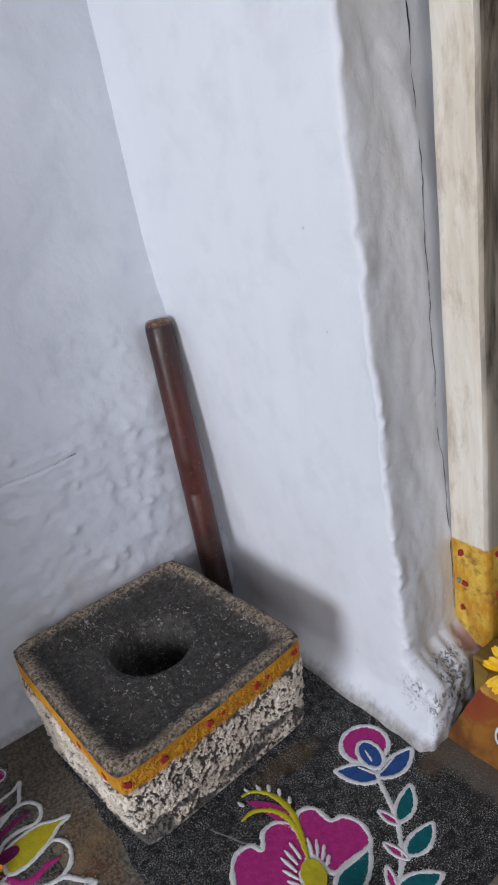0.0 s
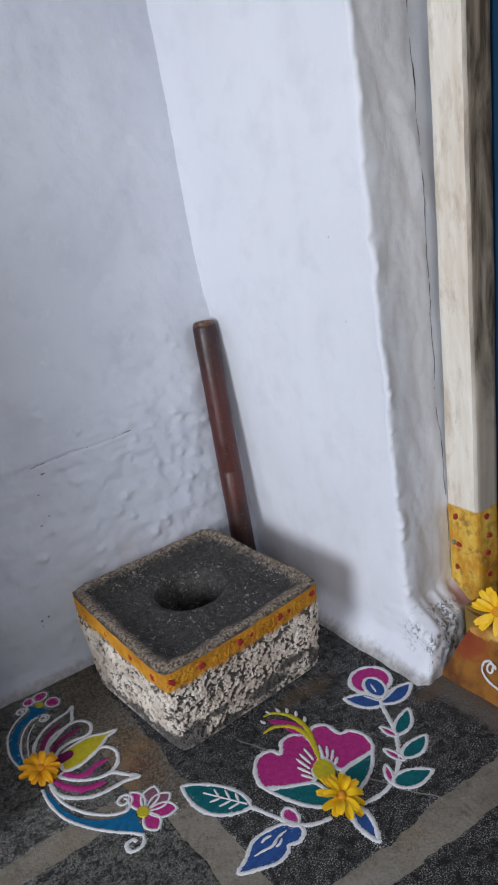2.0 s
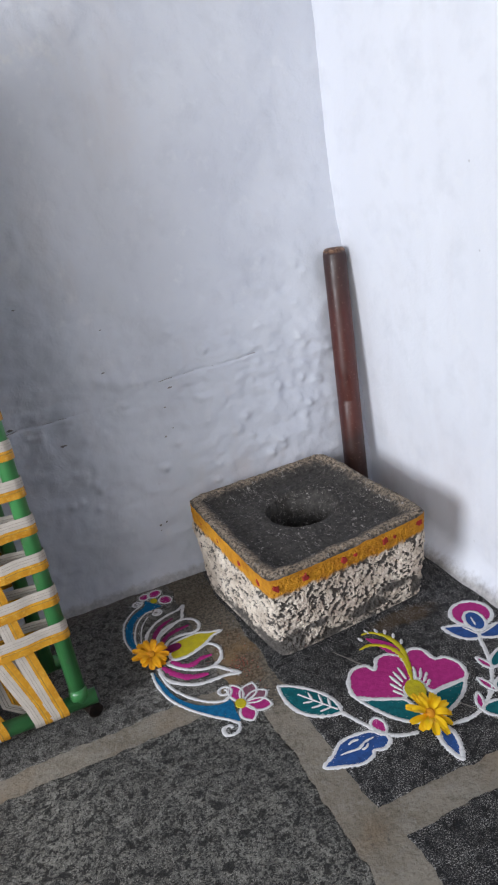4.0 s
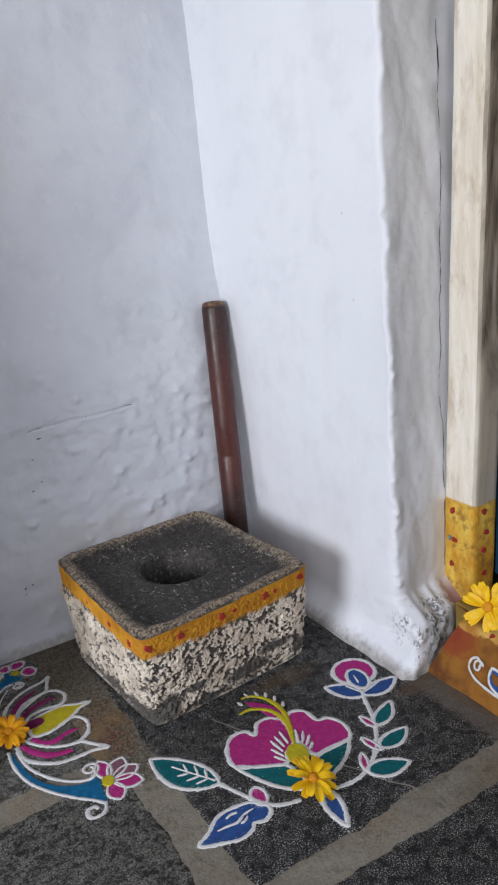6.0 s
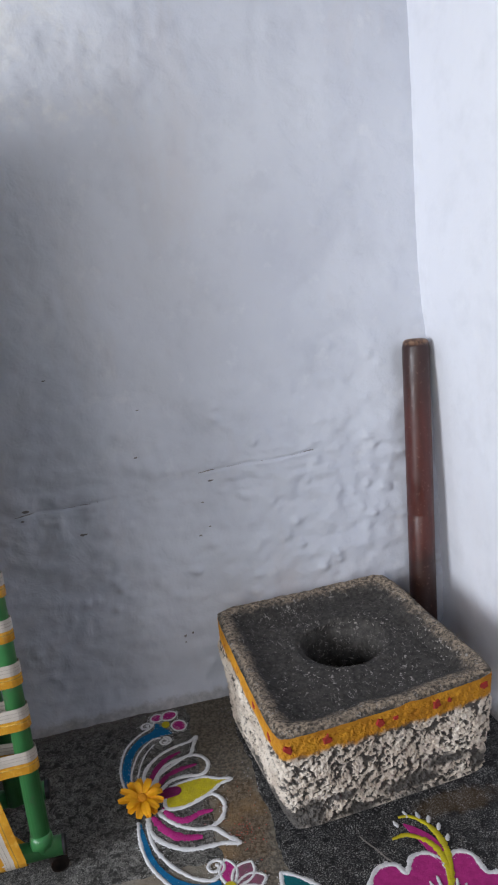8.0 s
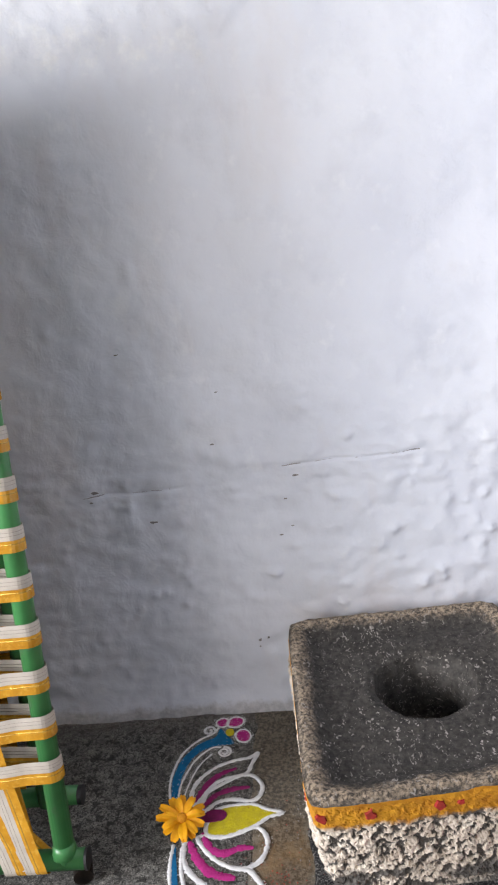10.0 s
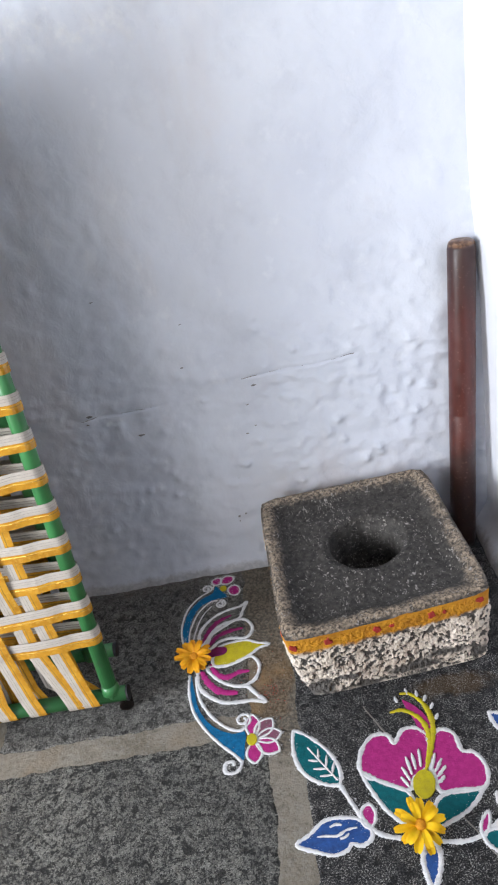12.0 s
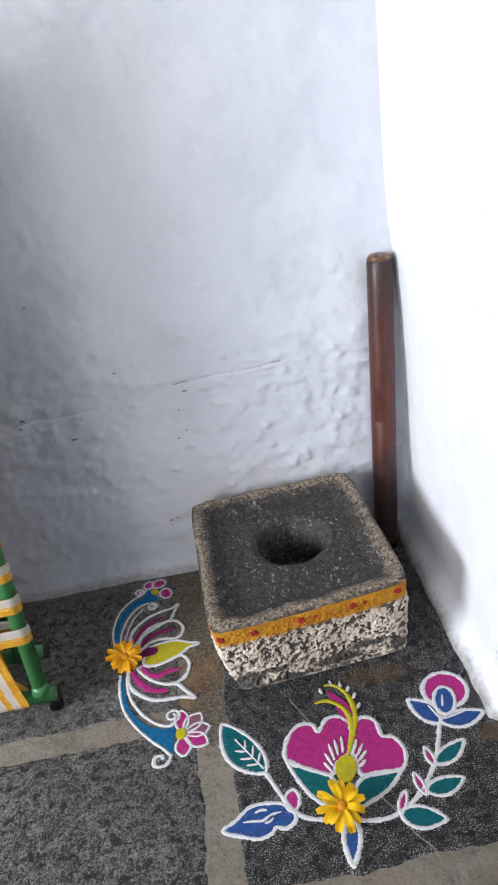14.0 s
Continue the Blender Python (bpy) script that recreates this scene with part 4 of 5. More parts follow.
def spline(ctrl, closed=True, steps=7):
    """Smooth curve through a few control points."""
    n = len(ctrl)
    out = []
    for i in range(n if closed else n - 1):
        p = [np.array(ctrl[(i + k) % n] if closed else ctrl[min(max(i + k, 0), n - 1)], float) for k in (-1, 0, 1, 2)]
        for k in range(steps):
            t = k / steps
            out.append(tuple(0.5 * (2 * p[1] + (p[2] - p[0]) * t + (2 * p[0] - 5 * p[1] + 4 * p[2] - p[3]) * t * t
                                    + (3 * p[1] - p[0] - 3 * p[2] + p[3]) * t ** 3)))
    if not closed:
        out.append(tuple(ctrl[-1]))
    return out


def leaf_loop(base, tip, width, bend=0.0, belly=0.9, n=14, blunt=0.8):
    """Pointed leaf outline from base to tip; belly under 1 moves its widest part to the base."""
    b, t = np.array(base, float), np.array(tip, float)
    d = t - b
    side = np.array((-d[1], d[0])) / max(1e-6, np.hypot(*d))
    left, right = [], []
    for k in range(n + 1):
        s = k / n
        mid = b + d * s + side * bend * math.sin(math.pi * s)
        w = width / 2 * math.sin(math.pi * s ** belly) ** blunt
        left.append(tuple(mid + side * w))
        right.append(tuple(mid - side * w))
    return left + right[-2:0:-1]


def oval_loop(centre, rx, ry, turn=0.0, n=20):
    a = radians(turn)
    return [(centre[0] + rx * math.cos(w) * math.cos(a) - ry * math.sin(w) * math.sin(a),
             centre[1] + rx * math.cos(w) * math.sin(a) + ry * math.sin(w) * math.cos(a))
            for w in (2 * math.pi * k / n for k in range(n))]


def curl_path(centre, r, turns=1.4, start=0.0, way=1, n=26):
    return [(centre[0] + r * (1 - 0.72 * k / n) * math.cos(radians(start) + way * turns * 2 * math.pi * k / n),
             centre[1] + r * (1 - 0.72 * k / n) * math.sin(radians(start) + way * turns * 2 * math.pi * k / n)) for k in range(n + 1)]


def ragged(x, y, amount, seed):
    return x + amount * fbm(x, y, seed, 1.1, 3), y + amount * fbm(y, x, seed + 9, 1.1, 3)


def even(path, gap, closed):
    """The same path with points at an even gap."""
    out = []
    ends = list(path) + ([path[0]] if closed else [])
    for a, b in zip(ends, ends[1:]):
        n = max(1, int(math.hypot(b[0] - a[0], b[1] - a[1]) / gap + 0.5))
        out += [(a[0] + (b[0] - a[0]) * k / n, a[1] + (b[1] - a[1]) * k / n) for k in range(n)]
    return out if closed else out + [tuple(ends[-1])]


class Drawing:
    """A powder drawing: fills and ridged lines laid on a surface by place(x_cm, y_cm, height)."""

    def __init__(self, root, place):
        self.root, self.place, self.count = root, place, 0

    def fill(self, name, loop, material, parent=None, label="", h=0.0006, lift=0.0):
        self.count += 1
        pts = [ragged(x, y, 0.08, self.count) for x, y in even(loop, 0.22, True)]
        o = lift + 0.00001 * self.count
        n = len(pts)
        verts = [self.place(x, y, o + h) for x, y in pts] + [self.place(x, y, 0.0002) for x, y in pts]
        faces = list(tessellate_polygon([[Vector((x, y, 0)) for x, y in pts]]))
        faces += [(i, n + i, n + (i + 1) % n, (i + 1) % n) for i in range(n)]
        return part(name, (verts, faces), material, parent or self.root, label)

    def line(self, path, width, material, closed=False, parent=None, name="outline", h=0.0014, taper=False, lift=0.0):
        self.count += 1
        path = even(path, 0.11, closed)
        lift += 0.00001 * self.count
        n = len(path)
        prof = ((-0.5, 0.0002), (-0.36, h * 0.7), (0.0, h), (0.36, h * 0.7), (0.5, 0.0002))
        verts, faces = [], []
        for i, (x, y) in enumerate(path):
            a = path[(i - 1) % n] if closed else path[max(i - 1, 0)]
            b = path[(i + 1) % n] if closed else path[min(i + 1, n - 1)]
            d = np.array((b[0] - a[0], b[1] - a[1]), float)
            d /= max(1e-6, np.hypot(*d))
            w = width * 0.94 * (1 + 0.34 * fbm(x, y, self.count, 1.6, 3))
            if taper:
                w *= 0.35 + 0.65 * math.sin(math.pi * min(1, (i + 0.6) / n)) ** 0.6
            for s, z in prof:
                e = 1 + 0.30 * fbm(x * 5.3, y * 5.3, self.count + s * 7, 1.0, 2)
                qx, qy = x - d[1] * s * w * e, y + d[0] * s * w * e
                verts.append(self.place(qx, qy, lift + z * (1 + 0.3 * fbm(qx, qy, 4, 3.0, 2))))
        rows = n if closed else n - 1
        for i in range(rows):
            for k in range(4):
                j = (i + 1) % n
                faces.append((i * 5 + k, i * 5 + k + 1, j * 5 + k + 1, j * 5 + k))
        if not closed:
            faces += [(4, 3, 2, 1, 0), tuple((n - 1) * 5 + k for k in range(5))]
        return part(name, (verts, faces), material, parent or self.root, smooth=True)

    def petal(self, name, loop, material, width=0.8, label=""):
        p = self.fill(name, loop, material, label=label)
        self.line(loop, width, M_POWDER_WHITE, True, p)
        return p

    def strokes(self, pairs, width, material, parent=None):
        for a, b in pairs:
            m = ((a[0] * 2 + b[0]) / 3 + 0.05, (a[1] * 2 + b[1]) / 3)
            self.line(spline([a, m, b], False, 4), width, material, parent=parent, name="stroke", taper=True, lift=0.0012)


def powder(name, colour, second):
    n = Nodes(name, 0.95, spec=0.15)
    patchy = n.ramp(n.noise(90, 4, 0.65), (0.35, 0.0), (0.68, 1.0))
    c = n.mix(patchy, colour, second)
    thin = n.ramp(n.noise(420, 2, 0.6), (0.60, 0.0), (0.70, 1.0))
    c = n.mix(n.math("MULTIPLY", thin, 0.35), c, tuple(v * 0.45 for v in colour))
    b = n.bump(n.noise(110, 3), 0.5, 0.002)
    n.bump(n.noise(600, 2), 0.5, 0.0008, b)
    return n.done(c)


M_POWDER_WHITE = powder("powder_white", (0.77, 0.77, 0.77), (0.62, 0.62, 0.64))
M_MAGENTA = powder("powder_magenta", (0.46, 0.035, 0.22), (0.35, 0.026, 0.165))
# the same magenta with shade put into its colour
M_MAGENTA_SHADED = powder("powder_magenta_shaded", (0.20, 0.018, 0.10), (0.13, 0.016, 0.07))
M_TEAL = powder("powder_teal", (0.010, 0.135, 0.155), (0.010, 0.095, 0.11))
M_BLUE_POWDER = powder("powder_blue", (0.035, 0.10, 0.32), (0.03, 0.065, 0.20))
M_SKY_POWDER = powder("powder_sky_blue", (0.012, 0.15, 0.33), (0.012, 0.10, 0.22))
M_MAUVE = powder("powder_faded_mauve", (0.26, 0.085, 0.15), (0.17, 0.10, 0.115))
M_ROSE = powder("powder_dull_rose", (0.30, 0.030, 0.145), (0.20, 0.024, 0.10))
M_LIME = powder("powder_yellow", (0.58, 0.50, 0.02), (0.46, 0.38, 0.03))

hib = thing("powder_drawing", -0.29, -0.62, 0, "white-outlined hibiscus drawn in magenta, teal and blue powder on the slab", "rangoli", "powder drawings")


def on_hib(x, y, h):
    return x / 100, y / 100, LINE_Z + h


dh = Drawing(hib, on_hib)
# stems
dh.line(spline([(-40.0, -59.3), (-38.6, -62.7), (-36.6, -66.9), (-34.5, -68.7), (-31.8, -69.5)], False), 0.85, M_POWDER_WHITE, name="stem")
dh.line(spline([(-26.5, -70.8), (-22.9, -71.3), (-19.4, -70.3), (-15.7, -67.6), (-12.5, -63.6), (-10.4, -59.5), (-9.2, -56.4)], False), 0.85, M_POWDER_WHITE, name="stem")
# leaf on the near side
p = dh.petal("leaf", leaf_loop((-40.0, -59.3), (-46.4, -47.7), 5.6, 0.6, 0.85), M_TEAL)
dh.line(spline([(-40.2, -58.5), (-42.4, -54.9), (-44.4, -51.6)], False), 0.32, M_POWDER_WHITE, parent=p, name="vein", lift=0.0012)
dh.strokes([((-41.0, -57.2), (-40.4, -55.2)), ((-41.8, -55.7), (-41.4, -53.6)), ((-42.9, -54.2), (-42.7, -52.2)), ((-41.0, -57.4), (-43.0, -57.3)), ((-41.9, -56.1), (-43.9, -55.8)), ((-43.0, -54.5), (-44.6, -54.0))], 0.45, M_POWDER_WHITE, p)
p = dh.petal("leaf", spline([(-48.1, -68.0), (-45.9, -66.7), (-43.4, -64.9), (-40.6, -64.8), (-38.1, -65.5), (-36.6, -67.2), (-36.6, -68.7), (-38.2, -69.6), (-39.7, -69.1), (-40.5, -69.9), (-42.6, -70.4), (-45.2, -69.5)], True), M_BLUE_POWDER, 0.75)
for path in ([(-42.7, -66.1), (-41.8, -65.8), (-40.8, -66.0)], [(-44.8, -67.3), (-43.2, -67.4), (-41.7, -67.6), (-40.1, -66.9), (-38.5, -66.8)], [(-41.4, -68.1), (-40.6, -68.0), (-39.9, -67.5)]):
    dh.line(spline(path, False), 0.48, M_POWDER_WHITE, parent=p, name="stroke", taper=True, lift=0.0012)
dh.petal("bud", oval_loop((-36.5, -65.2), 1.15, 1.9, -10), M_MAGENTA, 0.6)
# sepals, petals, centre
dh.petal("sepal", spline([(-36.1, -58.0), (-33.1, -60.2), (-29.7, -62.2), (-29.0, -65.4), (-29.0, -68.4), (-31.4, -67.2), (-33.9, -64.0)], True), M_TEAL)
dh.petal("sepal", spline([(-18.4, -63.8), (-21.1, -63.7), (-24.5, -63.8), (-26.4, -65.9), (-26.9, -68.6), (-24.2, -68.0), (-20.8, -66.4)], True), M_TEAL)
dh.petal("petal", spline([(-36.2, -57.8), (-35.6, -54.1), (-33.3, -51.4), (-30.7, -51.6), (-29.8, -53.4), (-27.9, -51.1), (-25.4, -51.3), (-24.2, -53.8), (-25.4, -58.4), (-28.0, -60.2), (-29.5, -62.0), (-33.1, -60.0)], True), M_MAGENTA, 0.85)
dh.petal("petal", spline([(-23.8, -54.1), (-21.9, -52.2), (-19.8, -53.4), (-19.4, -56.6), (-17.6, -57.4), (-16.5, -59.9), (-17.0, -62.5), (-18.4, -63.7), (-21.5, -63.3), (-24.6, -63.1), (-24.8, -60.4), (-25.0, -58.1)], True), M_MAGENTA, 0.85)
p = dh.fill("flower_centre", oval_loop((-26.8, -61.5), 1.75, 2.5, -15), M_LIME, h=0.0024)
dh.strokes([((-28.8, -60.6), (-29.6, -58.0)), ((-28.3, -59.6), (-28.6, -56.3)), ((-27.5, -58.8), (-27.5, -55.8)), ((-26.6, -58.5), (-26.2, -55.3)), ((-25.0, -59.1), (-23.8, -56.5)), ((-24.6, -59.8), (-23.0, -57.6)), ((-24.5, -60.7), (-22.7, -59.0)), ((-29.2, -61.6), (-30.1, -59.7)), ((-24.6, -61.8), (-23.3, -60.7))], 0.6, M_POWDER_WHITE, p)
p = dh.line(spline([(-26.0, -59.4), (-24.2, -55.7), (-22.7, -51.1), (-23.1, -46.9), (-24.9, -44.3), (-26.8, -43.8)], False), 1.0, M_LIME, name="stamen", taper=True, lift=0.0012)
dh.line(spline([(-25.5, -58.0), (-23.9, -53.9), (-24.3, -50.0), (-26.8, -47.4), (-29.3, -47.4)], False), 1.0, M_LIME, name="stamen", taper=True, lift=0.0012)
dh.fill("stamen_tube", leaf_loop((-24.0, -54.5), (-26.6, -45.1), 2.2, -0.9), M_MAGENTA, h=0.001)
dh.strokes((((-27.6, -45.6), (-27.8, -44.3)), ((-25.5, -44.3), (-25.6, -42.9)), ((-24.0, -45.2), (-23.8, -43.7)), ((-23.0, -46.2), (-22.4, -45.0)), ((-22.3, -48.0), (-21.6, -46.8)), ((-22.0, -50.2), (-21.3, -49.1))), 0.62, M_POWDER_WHITE)
# tip under the flower
dh.petal("leaf", leaf_loop((-28.0, -70.2), (-29.5, -77.4), 2.5, 0.0, 0.75), M_BLUE_POWDER, 0.95)
# right branch
for a, b, w in (((-20.4, -70.9), (-13.8, -73.3), 3.6), ((-15.3, -68.2), (-8.9, -67.2), 3.0), ((-12.4, -63.8), (-6.4, -60.5), 2.7)):
    dh.petal("leaf", leaf_loop(a, b, w, -0.25, 0.8), M_TEAL, 0.72)
for a, b in (((-20.4, -71.1), (-18.5, -67.4)), ((-15.6, -68.8), (-16.3, -64.6)), ((-12.6, -64.2), (-13.1, -60.4))):
    dh.petal("bud", leaf_loop(a, b, 1.15, 0.1), M_MAGENTA, 0.55)
# three-petalled flower at the top
dh.petal("petal", oval_loop((-5.9, -49.9), 3.9, 3.9, 0), M_MAGENTA, 0.9)
dh.petal("petal", leaf_loop((-9.0, -56.5), (-12.9, -50.5), 3.5, -0.3, 0.85), M_BLUE_POWDER, 0.75)
dh.petal("petal", leaf_loop((-8.9, -56.2), (-1.1, -55.9), 3.3, -0.4, 0.85), M_BLUE_POWDER, 0.75)
p = dh.fill("petal", oval_loop((-6.8, -52.2), 1.65, 2.75, -15), M_BLUE_POWDER, h=0.0015, lift=0.0006)
dh.line(oval_loop((-6.8, -52.2), 1.8, 2.95, -15), 0.8, M_POWDER_WHITE, True, p, lift=0.0012)
dh.strokes([((-8.8, -55.7), (-9.9, -52.6)), ((-7.6, -53.4), (-6.8, -51.0)), ((-8.2, -55.9), (-4.2, -55.2))], 0.45, M_POWDER_WHITE)

lot = thing("powder_drawing", -0.58, -0.28, 0, "white-outlined lotus drawn in magenta, yellow and sky-blue powder across a joint", "rangoli", "powder drawings")


def on_lot(x, y, h):
    return x / 100, y / 100, LINE_Z + h


dl = Drawing(lot, on_lot)
dl.fill("stem", spline([(-66.3, -24.3), (-67.0, -19.1), (-65.8, -14.0), (-63.3, -10.8), (-60.6, -9.2), (-59.8, -7.3), (-58.4, -9.2), (-57.3, -11.1), (-59.1, -11.3), (-61.1, -11.6), (-63.4, -13.1), (-65.0, -16.1), (-65.7, -20.3), (-65.5, -24.0)], True), M_SKY_POWDER)
dl.line(spline([(-66.7, -23.7), (-67.3, -18.8), (-66.1, -13.2), (-63.5, -9.9), (-60.9, -8.2), (-60.1, -6.6)], False), 0.42, M_POWDER_WHITE)
dl.line(spline([(-65.6, -23.9), (-65.4, -19.5), (-63.7, -14.7), (-61.2, -12.0), (-59.5, -11.8)], False), 0.36, M_POWDER_WHITE)
dl.line(spline([(-64.9, -23.7), (-64.2, -19.8), (-62.8, -15.8), (-60.8, -13.2)], False), 0.28, M_POWDER_WHITE)
dl.line(curl_path((-61.8, -7.6), 1.15, 1.2, -10), 0.48, M_POWDER_WHITE, name="curl")
dl.line(curl_path((-58.8, -13.0), 1.25, 1.7, 100, -1), 0.42, M_POWDER_WHITE, name="curl")
for c, rx, ry in (((-59.5, -5.7), 1.15, 1.15), ((-57.2, -5.8), 1.55, 1.3), ((-55.7, -9.4), 1.3, 1.65)):
    dl.petal("petal", oval_loop(c, rx, ry, 20, 12), M_MAGENTA, 0.34)
dl.fill("flower_centre", oval_loop((-58.1, -8.4), 0.72, 0.85, 0, 12), M_LIME, h=0.0022)
# open petals, each with a broad brush stroke of colour inside
dl.line(spline([(-62.9, -24.2), (-63.5, -21.6), (-62.5, -18.9), (-60.1, -16.5), (-57.2, -15.2), (-54.6, -14.7), (-53.1, -13.7), (-54.0, -15.9), (-54.8, -18.0), (-56.0, -18.5), (-58.5, -19.1), (-60.4, -20.4), (-61.8, -22.7)], True), 0.70, M_POWDER_WHITE, True, name="petal")
dl.line(spline([(-61.8, -24.6), (-60.9, -21.7), (-58.4, -19.9), (-55.5, -18.5), (-53.4, -19.1), (-52.3, -21.1), (-52.7, -23.0), (-54.1, -23.9), (-56.8, -23.4), (-59.3, -23.8), (-61.1, -25.4)], True), 0.78, M_POWDER_WHITE, True, name="petal")
dl.line(spline([(-60.9, -30.0), (-57.7, -30.4), (-54.9, -29.4), (-52.9, -29.1), (-51.6, -31.0), (-51.7, -33.2), (-52.9, -35.2), (-55.4, -36.0), (-58.1, -34.9), (-60.3, -32.9), (-61.8, -30.5)], True), 0.76, M_POWDER_WHITE, True, name="petal")
dl.line(spline([(-63.7, -30.9), (-63.6, -34.1), (-61.7, -37.0), (-58.8, -39.1), (-55.8, -39.6), (-53.2, -39.7), (-50.9, -40.4), (-52.2, -38.8), (-54.0, -36.4), (-55.5, -36.0)], False), 0.92, M_POWDER_WHITE, name="petal")
for path, w in (([(-62.9, -23.5), (-61.3, -20.4), (-59.3, -18.1), (-56.6, -16.9)], 1.15), ([(-61.7, -24.9), (-59.8, -22.5), (-57.3, -21.4), (-54.3, -21.1)], 1.2), ([(-61.2, -29.5), (-59.7, -32.5), (-57.7, -33.3), (-55.7, -32.6), (-53.5, -32.6)], 1.4), ([(-63.0, -30.9), (-61.5, -34.2), (-59.2, -36.5), (-56.0, -37.5)], 1.55)):
    dl.line(spline(path, False), w, M_ROSE if w < 1.3 else M_MAGENTA, name="stroke", h=0.0012, taper=True)
p = dl.petal("petal", spline([(-60.7, -28.3), (-59.4, -25.4), (-56.4, -24.6), (-53.6, -24.7), (-51.5, -25.8), (-49.2, -26.6), (-51.2, -27.2), (-52.9, -28.4), (-55.3, -29.7), (-57.7, -30.4), (-60.2, -30.1)], True), M_LIME, 0.72)
dl.fill("stroke", spline([(-61.8, -27.3), (-60.4, -25.5), (-58.4, -25.5), (-57.7, -26.5), (-58.4, -27.4), (-60.3, -27.7)], True), M_MAGENTA_SHADED, p, lift=0.0012)
# tail with curls and a small flower
dl.fill("tail", spline([(-65.0, -31.6), (-65.2, -35.3), (-64.3, -39.9), (-61.9, -44.5), (-59.3, -47.9), (-55.8, -51.9), (-55.3, -49.1), (-55.0, -46.3), (-57.0, -46.3), (-59.3, -45.3), (-61.8, -42.9), (-63.6, -39.4), (-64.4, -35.4)], True), M_SKY_POWDER)
dl.line(spline([(-65.3, -31.3), (-65.4, -35.2), (-64.5, -40.1), (-62.1, -44.7), (-59.4, -48.2), (-57.0, -50.7), (-56.0, -52.1)], False), 0.62, M_POWDER_WHITE)
dl.line(spline([(-64.0, -32.6), (-63.4, -37.1), (-61.4, -41.3), (-58.8, -44.4), (-56.3, -45.8), (-55.0, -45.4)], False), 0.66, M_POWDER_WHITE)
dl.line(curl_path((-55.3, -43.7), 1.5, 1.4, -70), 0.58, M_POWDER_WHITE, name="curl")
dl.line(spline([(-55.8, -51.9), (-56.3, -53.5), (-57.6, -54.1), (-58.8, -53.6), (-58.7, -52.1), (-57.5, -51.9), (-57.2, -52.7)], False), 0.72, M_POWDER_WHITE, name="curl")
for tip, width, m in (((-53.6, -42.9), 2.5, M_MAGENTA), ((-50.0, -44.4), 3.0, M_MAUVE), ((-48.6, -47.6), 2.9, M_MAUVE), ((-49.2, -51.2), 3.0, M_MAGENTA), ((-53.6, -52.9), 2.7, M_MAGENTA)):
    dl.petal("petal", leaf_loop((-53.6, -48.2), tip, width, 0.0, 1.25), m, 0.5)
dl.fill("flower_centre", oval_loop((-53.9, -48.2), 0.95, 1.15, 0, 12), M_LIME, h=0.003)

# ---- powder drawing on the threshold's face ----
vine = thing("powder_drawing", 0.06, -0.72, 0.02, "white curling vine with blue petals drawn on the threshold's face", "rangoli", "powder drawings")


def on_threshold(x, y, h):
    """x: centimetres along the threshold away from the wall corner, y: height in centimetres."""
    yy, z = -x / 100, y / 100
    return face_x(z) - 0.004 - h + 0.005 * fbm(face_x(z), yy, z, 9), yy, z


dt = Drawing(vine, on_threshold)
dt.line(spline([(68.9, 5.8), (67.7, 6.6), (66.5, 5.8), (66.7, 4.3), (68.9, 3.2), (72.2, 2.8), (74.2, 2.7), (76.6, 2.5), (79.7, 4.1), (83.6, 5.4), (84.9, 5.8)], False), 0.45, M_POWDER_WHITE, name="vine")
dt.line(curl_path((68.2, 5.4), 1.1, 1.1, 20), 0.42, M_POWDER_WHITE, name="curl")
for tip in ((71.0, 6.4), (75.4, 7.7), (78.4, 6.8)):
    loop = leaf_loop((74.2, 3.0), tip, 2.9, 0.0, 1.25)
    dt.petal("petal", loop, M_BLUE_POWDER, 0.5)
    inner = leaf_loop((74.2 + 0.35 * (tip[0] - 74.2), 3.0 + 0.35 * (tip[1] - 3.0)), (74.2 + 0.85 * (tip[0] - 74.2), 3.0 + 0.85 * (tip[1] - 3.0)), 1.1, 0.0, 1.1)
    dt.fill("petal_eye", inner, M_THRESHOLD, h=0.002)
dt.line(leaf_loop((77.9, 3.4), (81.4, 5.8), 1.3), 0.45, M_POWDER_WHITE, True, name="leaf")
dt.fill("leaf", leaf_loop((77.0, 3.1), (81.1, 1.6), 1.2), M_POWDER_WHITE)
for c in ((87.4, 5.6), (96.8, 6.1)):
    p = dt.petal("bud", oval_loop(c, 2.7, 2.1, 10), M_MAGENTA, 0.75)
    dt.fill("bud_eye", leaf_loop((c[0] - 2.2, c[1]), (c[0] + 1.2, c[1] + 0.4), 1.2), M_LIME, p, lift=0.001)

# ---- fresh yellow flowers ----


def petal_material(name, colour, second):
    n = Nodes(name, 0.5, spec=0.35)
    c = n.mix(n.ramp(n.noise(160, 3, 0.6), (0.35, 0.0), (0.7, 1.0)), colour, second)
    n.b.inputs["Subsurface Weight"].default_value = 0.15
    n.b.inputs["Subsurface Radius"].default_value = (0.004, 0.002, 0.0005)
    return n.done(c)


M_PETAL = petal_material("petal_yellow", (0.93, 0.59, 0.005), (0.88, 0.49, 0.004))
M_PETAL_DEEP = petal_material("petal_orange_yellow", (0.92, 0.46, 0.006), (0.86, 0.36, 0.005))
M_DISC = simple("flower_disc", (0.78, 0.34, 0.008), (0.60, 0.22, 0.006), 400, 0.8, 0.8)


